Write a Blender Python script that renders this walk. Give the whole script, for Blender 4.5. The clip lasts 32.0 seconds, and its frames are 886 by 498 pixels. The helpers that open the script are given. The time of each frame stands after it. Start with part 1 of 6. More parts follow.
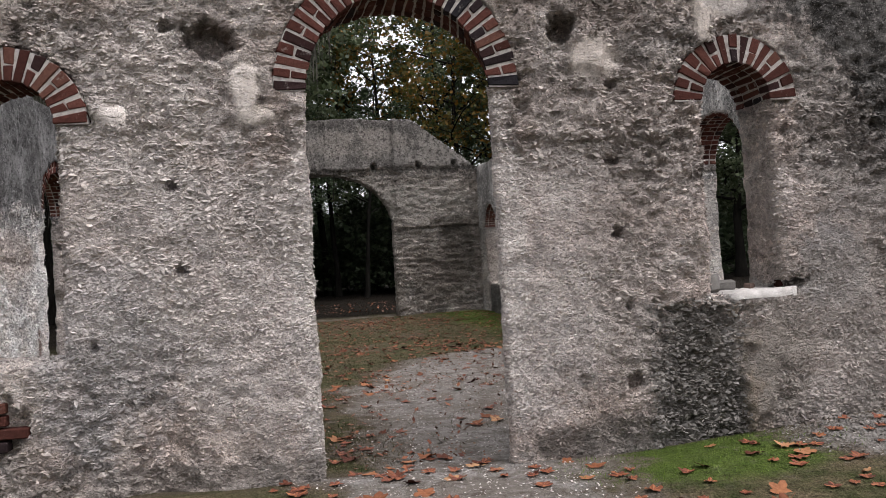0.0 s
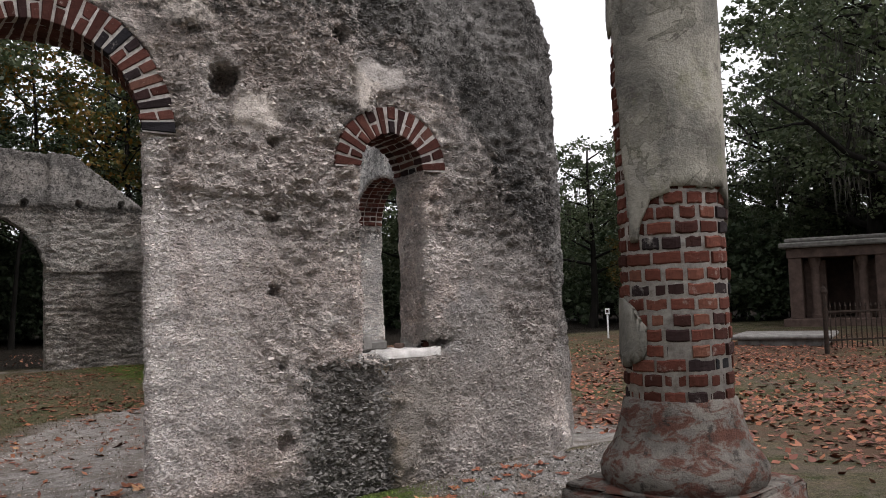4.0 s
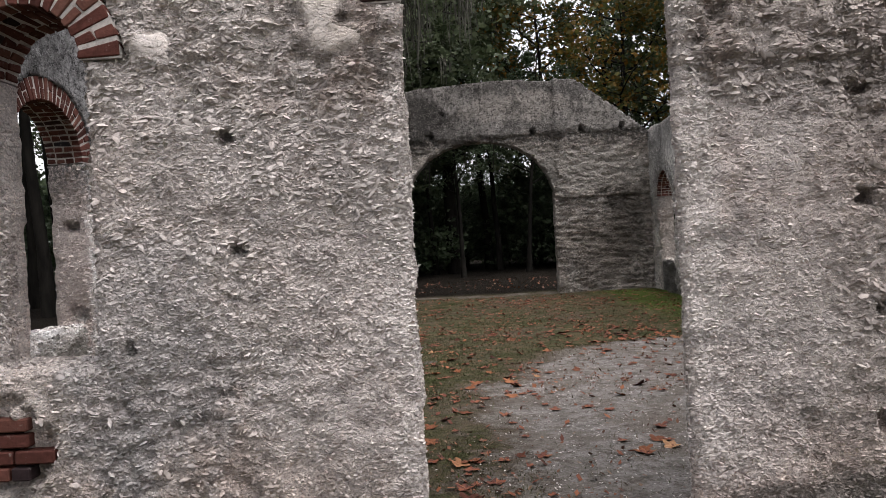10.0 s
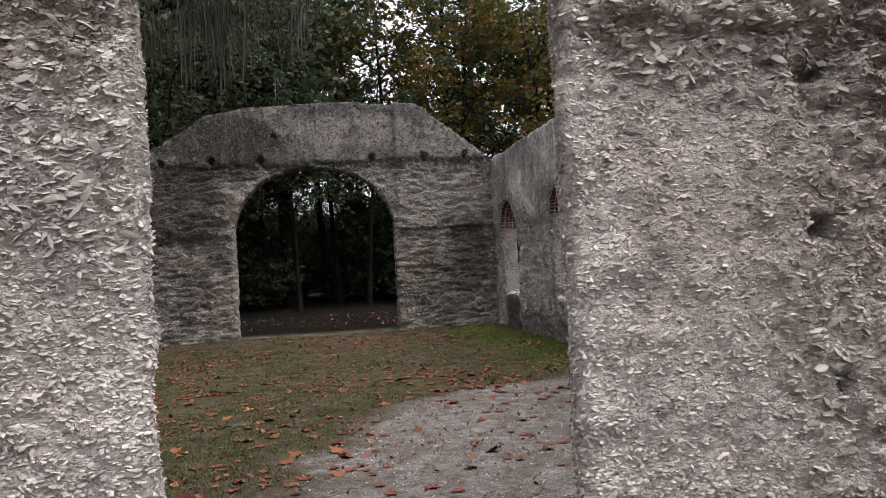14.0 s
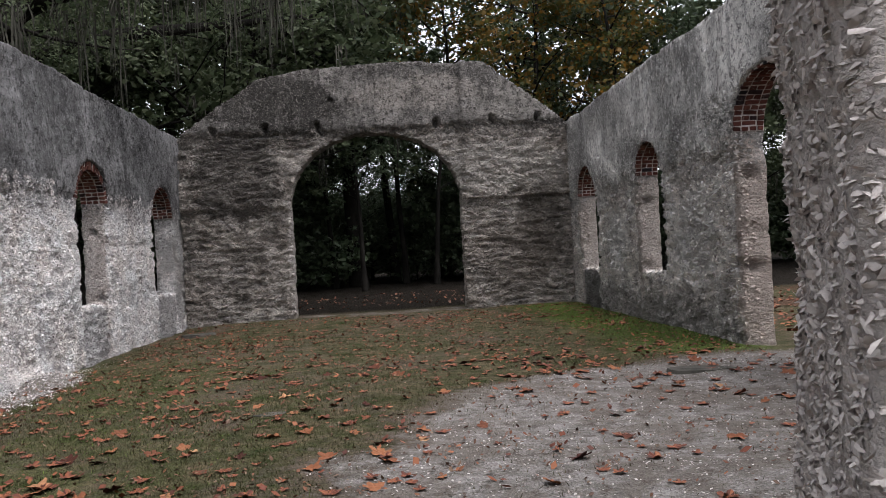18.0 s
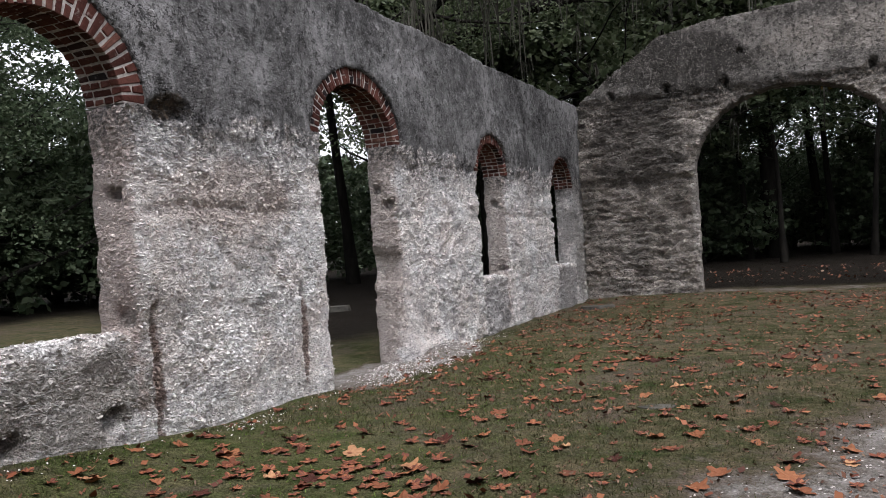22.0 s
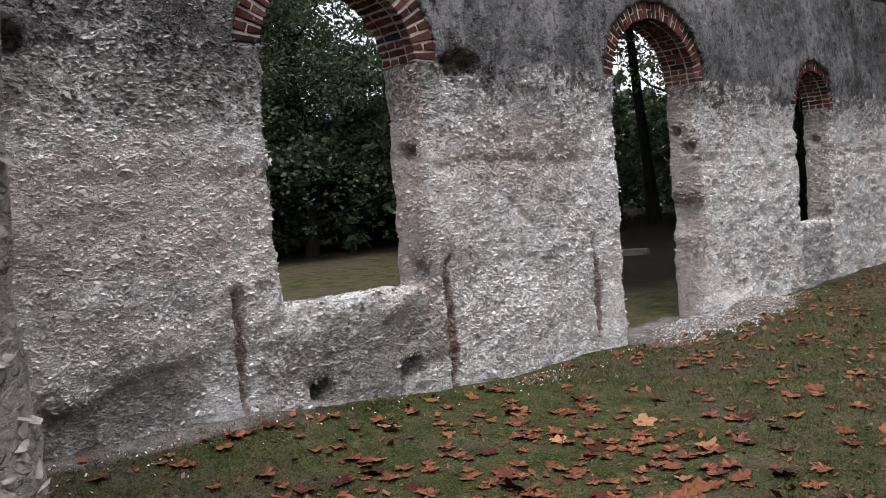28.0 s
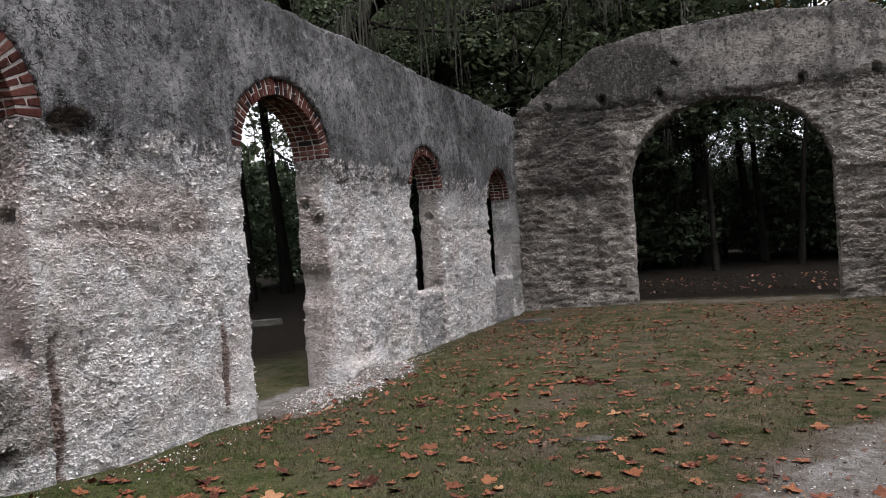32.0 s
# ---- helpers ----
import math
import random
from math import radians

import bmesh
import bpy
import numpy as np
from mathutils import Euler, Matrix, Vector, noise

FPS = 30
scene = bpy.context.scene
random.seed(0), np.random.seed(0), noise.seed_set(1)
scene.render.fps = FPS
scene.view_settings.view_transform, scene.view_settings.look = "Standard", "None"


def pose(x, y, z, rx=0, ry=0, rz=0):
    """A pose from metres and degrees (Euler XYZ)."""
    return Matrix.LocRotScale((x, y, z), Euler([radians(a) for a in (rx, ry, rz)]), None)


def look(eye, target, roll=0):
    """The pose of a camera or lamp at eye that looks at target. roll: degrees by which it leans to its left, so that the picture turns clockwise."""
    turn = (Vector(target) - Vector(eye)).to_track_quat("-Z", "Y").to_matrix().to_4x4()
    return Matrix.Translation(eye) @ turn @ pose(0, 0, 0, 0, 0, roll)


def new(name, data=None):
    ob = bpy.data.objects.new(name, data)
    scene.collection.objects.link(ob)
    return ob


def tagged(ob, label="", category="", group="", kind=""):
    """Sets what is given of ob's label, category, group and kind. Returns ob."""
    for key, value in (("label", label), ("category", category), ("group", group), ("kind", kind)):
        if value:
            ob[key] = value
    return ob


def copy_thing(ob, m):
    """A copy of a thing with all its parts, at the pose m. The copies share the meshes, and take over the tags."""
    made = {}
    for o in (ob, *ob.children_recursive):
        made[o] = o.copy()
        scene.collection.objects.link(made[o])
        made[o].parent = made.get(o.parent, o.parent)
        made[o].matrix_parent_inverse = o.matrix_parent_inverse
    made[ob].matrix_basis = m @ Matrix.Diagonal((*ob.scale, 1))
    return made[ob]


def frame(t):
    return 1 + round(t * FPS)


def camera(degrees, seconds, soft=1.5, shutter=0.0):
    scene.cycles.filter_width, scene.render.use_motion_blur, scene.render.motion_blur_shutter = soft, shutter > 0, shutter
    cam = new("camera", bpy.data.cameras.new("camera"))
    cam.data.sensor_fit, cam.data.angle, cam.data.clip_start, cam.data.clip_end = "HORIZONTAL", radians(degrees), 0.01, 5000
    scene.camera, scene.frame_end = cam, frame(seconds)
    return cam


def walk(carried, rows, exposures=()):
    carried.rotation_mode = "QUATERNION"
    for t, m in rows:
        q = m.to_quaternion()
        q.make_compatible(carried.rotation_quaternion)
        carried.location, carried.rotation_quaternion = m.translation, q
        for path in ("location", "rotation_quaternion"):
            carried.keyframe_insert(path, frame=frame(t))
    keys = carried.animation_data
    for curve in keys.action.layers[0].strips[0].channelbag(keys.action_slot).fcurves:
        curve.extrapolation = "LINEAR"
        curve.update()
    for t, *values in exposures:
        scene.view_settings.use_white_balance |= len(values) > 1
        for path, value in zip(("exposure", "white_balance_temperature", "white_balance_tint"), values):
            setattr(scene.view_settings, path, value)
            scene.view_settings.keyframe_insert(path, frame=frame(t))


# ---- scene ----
cam = camera(57.5, 32.0, soft=0.6)
PATH = [
    (0, (-0.689, -5.115, 1.379), (-0.346, -3.145, 1.41), -3.4),
    (0.5, (-0.691, -5.126, 1.374), (-0.25, -3.175, 1.397), -3.1),
    (1, (-0.655, -5.147, 1.385), (-0.087, -3.229, 1.402), -3.0),
    (1.5, (-0.617, -5.14, 1.396), (0.084, -3.267, 1.419), -2.8),
    (2, (-0.601, -5.161, 1.405), (0.225, -3.34, 1.455), -2.6),
    (2.5, (-0.584, -5.165, 1.407), (0.35, -3.398, 1.478), -2.5),
    (4.5, (-0.463, -5.069, 1.428), (0.607, -3.385, 1.558), -1.8),
    (5, (-0.428, -4.997, 1.442), (0.575, -3.272, 1.585), -1.4),
    (5.5, (-0.482, -4.899, 1.426), (0.399, -3.109, 1.568), -1.4),
    (6, (-0.535, -4.8, 1.412), (0.217, -2.951, 1.535), -1.2),
    (6.5, (-0.464, -4.66, 1.418), (0.103, -2.745, 1.537), -1.6),
    (7, (-0.473, -4.533, 1.408), (-0.113, -2.569, 1.524), -2.1),
    (7.5, (-0.52, -4.434, 1.406), (-0.246, -2.456, 1.514), -2.4),
    (8, (-0.513, -4.32, 1.391), (-0.235, -2.342, 1.495), -2.9),
    (8.5, (-0.416, -4.14, 1.408), (-0.121, -2.166, 1.537), -3.2),
    (9, (-0.356, -3.973, 1.4), (-0.073, -1.999, 1.551), -3.4),
    (9.5, (-0.364, -3.791, 1.396), (-0.314, -1.795, 1.502), -3.0),
    (10, (-0.36, -3.639, 1.401), (-0.431, -1.641, 1.386), -3.2),
    (10.5, (-0.312, -3.506, 1.416), (-0.426, -1.512, 1.313), -3.5),
    (11, (-0.332, -3.359, 1.411), (-0.429, -1.368, 1.256), -3.9),
    (11.5, (-0.342, -3.28, 1.425), (-0.331, -1.285, 1.283), -3.6),
    (12, (-0.266, -3.11, 1.429), (-0.14, -1.114, 1.391), -3.5),
    (12.5, (-0.244, -2.91, 1.415), (-0.064, -0.918, 1.431), -3.6),
    (13, (-0.266, -2.702, 1.422), (-0.014, -0.718, 1.442), -3.5),
    (13.5, (-0.221, -2.494, 1.443), (0.081, -0.517, 1.458), -3.3),
    (14, (-0.179, -2.292, 1.445), (0.141, -0.318, 1.485), -3.1),
    (14.5, (-0.189, -2.167, 1.436), (0.136, -0.194, 1.487), -3.1),
    (16.5, (-0.053, -1.431, 1.244), (0.238, 0.546, 1.318), -3.3),
    (17, (-0.016, -1.216, 1.261), (0.252, 0.766, 1.31), -3.3),
    (17.5, (0.044, -1.036, 1.252), (0.252, 0.952, 1.294), -3.3),
    (18, (0.044, -0.833, 1.244), (0.188, 1.161, 1.251), -3.3),
    (18.5, (0.022, -0.664, 1.247), (0.144, 1.332, 1.225), -3.3),
    (19, (0.063, -0.48, 1.252), (0.096, 1.52, 1.233), -3.3),
    (19.5, (0.033, -0.384, 1.264), (-0.082, 1.613, 1.258), -3.2),
    (20, (0.013, -0.264, 1.243), (-0.193, 1.726, 1.241), -3.2),
    (20.5, (0.054, -0.167, 1.249), (-0.193, 1.818, 1.256), -3.2),
    (21, (0.075, -0.116, 1.23), (-0.315, 1.846, 1.262), -3.4),
    (21.5, (0.105, -0.069, 1.258), (-0.55, 1.82, 1.286), -3.5),
    (22, (0.114, -0.044, 1.263), (-0.717, 1.775, 1.253), -3.7),
    (22.5, (0.136, -0.005, 1.261), (-0.822, 1.75, 1.232), -3.9),
    (23, (0.089, 0.033, 1.256), (-1.01, 1.703, 1.21), -4.2),
    (23.5, (0.053, 0.109, 1.233), (-1.141, 1.713, 1.178), -4.5),
    (24, (0.058, 0.2, 1.25), (-1.243, 1.719, 1.206), -4.6),
    (24.5, (0.022, 0.205, 1.242), (-1.357, 1.654, 1.208), -4.6),
    (25, (0.001, 0.198, 1.231), (-1.469, 1.554, 1.22), -4.7),
    (25.5, (-0.018, 0.203, 1.276), (-1.559, 1.477, 1.261), -4.6),
    (27.5, (0.004, 0.236, 1.369), (-1.496, 1.555, 1.259), -4.3),
    (28, (0.034, 0.216, 1.391), (-1.4, 1.605, 1.273), -4.3),
    (28.5, (0.022, 0.223, 1.385), (-1.35, 1.675, 1.285), -4.3),
    (29, (0.023, 0.23, 1.399), (-1.269, 1.754, 1.319), -4.3),
    (29.5, (0.029, 0.218, 1.377), (-1.188, 1.805, 1.329), -4.4),
    (30, (0.052, 0.23, 1.4), (-1.072, 1.884, 1.373), -4.3),
    (30.5, (0.062, 0.233, 1.394), (-0.951, 1.958, 1.384), -4.1),
    (31, (0.079, 0.25, 1.394), (-0.822, 2.036, 1.394), -4.1),
    (31.5, (0.079, 0.261, 1.4), (-0.711, 2.099, 1.396), -4.0),
    (32, (0.065, 0.276, 1.403), (-0.626, 2.153, 1.394), -3.7),
]
walk(cam, [(t, look(eye, target, roll)) for t, eye, target, roll in PATH],
     exposures=[(t, e, 6540 if t < 16 else 6310, 14.5) for t, e in ((0, 0.86), (2, 0.7), (6, 0.78), (10, 0.86), (15, 0.88), (18, 0.95), (22, 0.95), (25, 0.97), (28, 0.86), (30, 0.8), (32, 0.88))])

# ---- sky and sun: a bright overcast day ----
world = bpy.data.worlds.new("overcast_sky")
scene.world = world
world.use_nodes = True
wn, wl = world.node_tree.nodes, world.node_tree.links
wn.clear()
sky = wn.new("ShaderNodeTexSky")
sky.sky_type, sky.sun_disc = "NISHITA", False
sky.sun_elevation, sky.sun_rotation = radians(66.1), radians(132.7)
sky.dust_density, sky.air_density = 3.0, 1.0
pale = wn.new("ShaderNodeHueSaturation")
pale.inputs["Saturation"].default_value = 0.12
back = wn.new("ShaderNodeBackground")
back.inputs["Strength"].default_value = 0.17
wout = wn.new("ShaderNodeOutputWorld")
wl.new(sky.outputs[0], pale.inputs["Color"])
wl.new(pale.outputs[0], back.inputs["Color"])
wl.new(back.outputs[0], wout.inputs["Surface"])
sun_data = bpy.data.lights.new("sun", "SUN")
sun_data.energy, sun_data.angle, sun_data.color = 0.85, radians(55), (1.0, 0.97, 0.93)
sun = new("sun", sun_data)
sun.matrix_world = look((6.5, -6, 20), (0, 0, 0))


# ---- numbers: cheap noise over arrays ----
def hash3(i, j, k, seed):
    n = (i * 374761393 + j * 668265263 + k * 1274126177 + seed * 974634777) & 0x7FFFFFFF
    n = ((n ^ (n >> 13)) * 1274126177) & 0x7FFFFFFF
    return ((n ^ (n >> 16)) & 0xFFFF) / 32767.5 - 1.0


def vnoise(p, scale, seed=0):
    """Value noise in -1..1 at the points p, an (n, 3) array, worked out in short stretches."""
    p = np.asarray(p, float)
    out = np.empty(len(p))
    for k in range(0, len(p), 16384):
        q = p[k:k + 16384] * scale
        i = np.floor(q).astype(np.int64)
        f = q - i
        f = f * f * (3 - 2 * f)
        total = 0
        for a in (0, 1):
            for b in (0, 1):
                for c in (0, 1):
                    w = (f[:, 0] if a else 1 - f[:, 0]) * (f[:, 1] if b else 1 - f[:, 1]) * (f[:, 2] if c else 1 - f[:, 2])
                    total = total + w * hash3(i[:, 0] + a, i[:, 1] + b, i[:, 2] + c, seed)
        out[k:k + 16384] = total
    return out


def fbm(p, scale, seed=0, octaves=3):
    out, amp = 0, 1.0
    for o in range(octaves):
        out = out + amp * vnoise(p, scale * 2.03 ** o, seed + 17 * o)
        amp *= 0.5
    return out


def step(x, a, b):
    t = np.clip((x - a) / (b - a), 0, 1)
    return t * t * (3 - 2 * t)


# ---- materials ----
class Nodes:
    """Short hand for a node tree."""

    def __init__(self, name):
        self.mat = bpy.data.materials.new(name)
        self.mat.use_nodes = True
        self.tree = self.mat.node_tree
        self.bsdf = self.tree.nodes["Principled BSDF"]
        self.bsdf.inputs["Roughness"].default_value = 0.9
        self.bsdf.inputs["Specular IOR Level"].default_value = 0.08
        self.place = self.add("ShaderNodeNewGeometry").outputs["Position"]

    def add(self, kind, **values):
        node = self.tree.nodes.new(kind)
        for key, value in values.items():
            if key == "op":
                node.operation = value
            elif key == "blend":
                node.blend_type = value
            elif key == "feature":
                node.feature = value
        return node

    def put(self, socket, value):
        if isinstance(value, bpy.types.NodeSocket):
            self.tree.links.new(value, socket)
        else:
            socket.default_value = (*value, 1) if isinstance(value, tuple) and len(value) == 3 and socket.type == "RGBA" else value

    def math(self, op, a, b=0.0, c=0.0):
        node = self.add("ShaderNodeMath", op=op)
        for n, v in enumerate((a, b, c)):
            self.put(node.inputs[n], v)
        return node.outputs[0]

    def stretch(self, x, y, z, by=None):
        node = self.add("ShaderNodeVectorMath", op="MULTIPLY")
        self.put(node.inputs[0], by or self.place)
        node.inputs[1].default_value = (x, y, z)
        return node.outputs[0]

    def noise(self, scale, detail=4.0, rough=0.55, vector=None, warp=0.0):
        node = self.add("ShaderNodeTexNoise")
        self.put(node.inputs["Vector"], vector or self.place)
        for key, v in (("Scale", scale), ("Detail", detail), ("Roughness", rough), ("Distortion", warp)):
            node.inputs[key].default_value = v
        return node.outputs[0]

    def cells(self, scale, vector=None, feature="F1", out="Distance", jitter=1.0):
        node = self.add("ShaderNodeTexVoronoi", feature=feature)
        self.put(node.inputs["Vector"], vector or self.place)
        node.inputs["Scale"].default_value = scale
        node.inputs["Randomness"].default_value = jitter
        return node.outputs[out]

    def ramp(self, value, *stops):
        node = self.add("ShaderNodeValToRGB")
        self.put(node.inputs[0], value)
        el = node.color_ramp.elements
        while len(el) < len(stops):
            el.new(0.5)
        for e, (at, colour) in zip(el, stops):
            e.position = at
            e.color = (*colour, 1) if isinstance(colour, tuple) else (colour, colour, colour, 1)
        return node.outputs[0]

    def mix(self, how, a, b, blend="MIX"):
        node = self.add("ShaderNodeMixRGB", blend=blend)
        for n, v in enumerate((how, a, b)):
            self.put(node.inputs[n], v)
        return node.outputs[0]

    def bump(self, height, strength=1.0, distance=0.02, normal=None):
        node = self.add("ShaderNodeBump")
        node.inputs["Strength"].default_value = strength
        node.inputs["Distance"].default_value = distance
        self.put(node.inputs["Height"], height)
        if normal:
            self.put(node.inputs["Normal"], normal)
        return node.outputs[0]

    def axis(self, n):
        node = self.add("ShaderNodeSeparateXYZ")
        self.put(node.inputs[0], self.place)
        return node.outputs[n]

    def attribute(self, name):
        node = self.add("ShaderNodeAttribute")
        node.attribute_name = name
        return node.outputs["Fac"]

    def chance(self):
        return self.add("ShaderNodeObjectInfo").outputs["Random"]

    def done(self, colour, normal=None, rough=None):
        self.put(self.bsdf.inputs["Base Color"], colour)
        if normal:
            self.put(self.bsdf.inputs["Normal"], normal)
        if rough is not None:
            self.put(self.bsdf.inputs["Roughness"], rough)
        return self.mat


LIME = (0.56, 0.5, 0.45)


def plates(n, vector, scale, cover, seed):
    """Flat shells lying in lime: height, shell mask and two random numbers a shell."""
    moved = n.add("ShaderNodeVectorMath", op="ADD")
    n.put(moved.inputs[0], vector)
    moved.inputs[1].default_value = (seed * 3.7, seed * 1.3, seed * 5.1)
    cell = n.add("ShaderNodeTexVoronoi")
    n.put(cell.inputs["Vector"], moved.outputs[0])
    cell.inputs["Scale"].default_value = scale
    off = n.add("ShaderNodeVectorMath", op="SUBTRACT")
    n.put(off.inputs[0], moved.outputs[0])
    n.put(off.inputs[1], cell.outputs["Position"])
    lean = n.add("ShaderNodeVectorMath", op="MULTIPLY_ADD")
    n.put(lean.inputs[0], cell.outputs["Color"])
    lean.inputs[1].default_value = (2 * scale, 2 * scale, 2 * scale)
    lean.inputs[2].default_value = (-scale, -scale, -scale)
    dot = n.add("ShaderNodeVectorMath", op="DOT_PRODUCT")
    n.put(dot.inputs[0], off.outputs[0])
    n.put(dot.inputs[1], lean.outputs[0])
    sep = n.add("ShaderNodeSeparateColor")
    n.put(sep.inputs[0], cell.outputs["Color"])
    there = n.math("FRACT", n.math("MULTIPLY", sep.outputs[0], 7.31))
    there = n.math("LESS_THAN", there, cover)
    size = n.math("ADD", n.math("MULTIPLY", n.math("FRACT", n.math("MULTIPLY", sep.outputs[1], 5.7)), 0.3), 0.36)
    rim = n.math("DIVIDE", cell.outputs["Distance"], size)
    shape = n.math("MULTIPLY", n.ramp(rim, (0.86, 1.0), (1.0, 0.0)), there)
    high = n.math("ADD", n.math("MULTIPLY", dot.outputs["Value"], 1.1), 0.5)
    return n.math("MULTIPLY", high, shape), shape, sep.outputs[2], n.math("FRACT", n.math("MULTIPLY", sep.outputs[2], 9.7))


def tabby(name, pale, warm, plaster, grime, plaster_z=9.0, tilt=0.0, spots=(), grain=30.0, deep=0.034, uneven=0.9, vary=1.0, squash=1.5, lichen_and_shade=0.3, chips=0.0):
    """Oyster-shell concrete: shells in lime, stained plaster above plaster_z, grime near dark patches."""
    n = Nodes(name)
    flat = n.stretch(1, 1, squash)
    ripple = n.add("ShaderNodeTexNoise")
    n.put(ripple.inputs["Vector"], n.place)
    ripple.inputs["Scale"].default_value = 9.0
    warp = n.add("ShaderNodeMixRGB", blend="LINEAR_LIGHT")
    n.put(warp.inputs[0], 0.035)
    n.put(warp.inputs[1], flat)
    n.put(warp.inputs[2], ripple.outputs["Color"])
    bent_place = warp.outputs[0]
    drift = n.noise(1.6, 5, 0.6, warp=0.4)
    many = n.ramp(drift, (0.36, 0.35), (0.6, 0.95))
    high_1, mask_1, tone_1, _ = plates(n, bent_place, grain * 0.72, many, 1)
    high_2, mask_2, tone_2, _ = plates(n, bent_place, grain * 1.35, 0.8, 2)
    high_3, mask_3, tone_3, odd_3 = plates(n, n.stretch(1, 1, 1.3), grain * 3.1, 0.75, 3)
    fine = n.noise(120.0, 5, 0.75)
    body = n.mix(n.ramp(n.noise(1.7, 5, 0.6), (0.38, 0.0), (0.62, 1.0)), pale, warm)
    # the lime between the shells is sandy, its tone lowered to paint crevice shade
    shade = n.ramp(n.noise(46.0, 6, 0.8), (0.3, 0.45), (0.5, 0.86), (0.7, 1.2))
    for mask, tone, much in ((mask_3, tone_3, 0.75), (mask_2, tone_2, 0.8), (mask_1, tone_1, 0.8)):
        shade = n.mix(n.math("MULTIPLY", mask, much), shade, n.ramp(tone, (0.0, 0.5), (0.35, 0.85), (0.75, 1.12), (1.0, 1.5)))
    body = n.mix(vary, body, shade, "MULTIPLY")
    body = n.mix(0.5, body, n.ramp(fine, (0.3, 0.55), (0.7, 1.4)), "MULTIPLY")
    if chips:
        # single shells: each its own tone
        each = n.add("ShaderNodeNewGeometry").outputs["Random Per Island"]
        shade = n.ramp(each, (0.0, 0.45 * chips), (0.3, 0.78 * chips), (0.75, chips), (1.0, 1.28 * chips))
        body = n.mix(n.ramp(n.noise(1.7, 5, 0.6), (0.38, 0.0), (0.62, 1.0)), pale, warm)
        body = n.mix(1.0, body, shade, "MULTIPLY")
    mottle = n.math("ADD", n.noise(7.0, 8, 0.75), n.math("MULTIPLY", n.math("SUBTRACT", n.noise(2.3, 4, 0.6), 0.5), 0.7))
    body = n.mix(uneven * 0.95, body, n.ramp(mottle, (0.34, 0.42), (0.47, 0.96), (0.68, 1.25)), "MULTIPLY")
    # dark streaks painted as the shade of pits between the courses
    pit_shade = n.ramp(n.noise(5.0, 8, 0.78, vector=n.stretch(1, 1, 3.0), warp=0.3), (0.38, 1.0), (0.46, 0.0))
    body = n.mix(n.math("MULTIPLY", pit_shade, lichen_and_shade), body, (0.11, 0.1, 0.09))
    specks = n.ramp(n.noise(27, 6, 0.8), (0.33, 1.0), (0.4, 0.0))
    body = n.mix(n.math("MULTIPLY", specks, 0.25 + 0.6 * lichen_and_shade), body, (0.1, 0.092, 0.085))
    # dark growth in irregular patches
    patch = n.ramp(n.noise(0.9, 6, 0.68, warp=0.6), (0.52, 0.0), (0.66, 1.0))
    body = n.mix(n.math("MULTIPLY", patch, grime), body, (0.085, 0.08, 0.072))
    # stains, washed places and other darker or paler patches with a shape of their own: (x, y, z, radii, colour)
    still, on_coat = 0.0, []
    for (cx, cy, cz), (rx, ry, rz), tone, much, *square in spots:
        off = n.add("ShaderNodeVectorMath", op="SUBTRACT")
        n.put(off.inputs[0], n.place)
        off.inputs[1].default_value = (cx, cy, cz)
        scaled = n.stretch(1 / rx, 1 / ry, 1 / rz, by=off.outputs[0])
        if square:
            size = n.add("ShaderNodeVectorMath", op="ABSOLUTE")
            n.put(size.inputs[0], scaled)
            cut = n.add("ShaderNodeSeparateXYZ")
            n.put(cut.inputs[0], size.outputs[0])
            much_off = n.math("MAXIMUM", cut.outputs[0], n.math("MAXIMUM", cut.outputs[1], cut.outputs[2]))
            much_off = n.math("ADD", n.math("MULTIPLY", n.math("SUBTRACT", much_off, 0.9), 1 / square[0]), 0.9)
        else:
            far = n.add("ShaderNodeVectorMath", op="LENGTH")
            n.put(far.inputs[0], scaled)
            much_off = far.outputs["Value"]
        wavy = n.math("ADD", much_off, n.math("ADD", n.math("MULTIPLY", n.math("SUBTRACT", n.noise(3.0, 5, 0.6), 0.5), 1.3), n.math("MULTIPLY", n.math("SUBTRACT", n.noise(15, 5, 0.7), 0.5), 0.8)))
        amount = n.ramp(wavy, (0.75, much), (1.05, 0.0))
        if tone == LIME:
            # bits of the old lime skin are smooth
            still = n.math("MAXIMUM", still, amount)
        body = n.mix(amount, body, n.mix(1.0, n.mix(0.35, shade, (1, 1, 1)), tone, "MULTIPLY"))
        if cz > plaster_z:
            on_coat.append((amount, tone))
    # weathered plaster: broad clouds, thin dark and pale runs, specks of lichen and bared shell
    coat = n.ramp(n.noise(0.8, 6, 0.65, warp=0.7), (0.36, tuple(v * 0.85 for v in plaster)), (0.5, tuple(v * 1.9 for v in plaster)), (0.64, tuple(v * 3.6 for v in plaster)))
    dark_run = n.ramp(n.noise(2.6, 7, 0.7, vector=n.stretch(1.2, 1.2, 0.42), warp=0.8), (0.5, 0.0), (0.6, 0.62))
    for amount, tone in on_coat:
        coat = n.mix(amount, coat, tone)
    coat = n.mix(dark_run, coat, tuple(v * 0.8 for v in plaster))
    pale_run = n.ramp(n.noise(4.1, 7, 0.72, vector=n.stretch(1.2, 1.2, 0.45), warp=0.8), (0.55, 0.0), (0.66, 0.45))
    coat = n.mix(pale_run, coat, tuple(v * 4.4 for v in plaster))
    lime = n.ramp(n.noise(11, 7, 0.78), (0.56, 0.0), (0.64, 0.75))
    coat = n.mix(lime, coat, tuple(v * 4.2 for v in plaster))
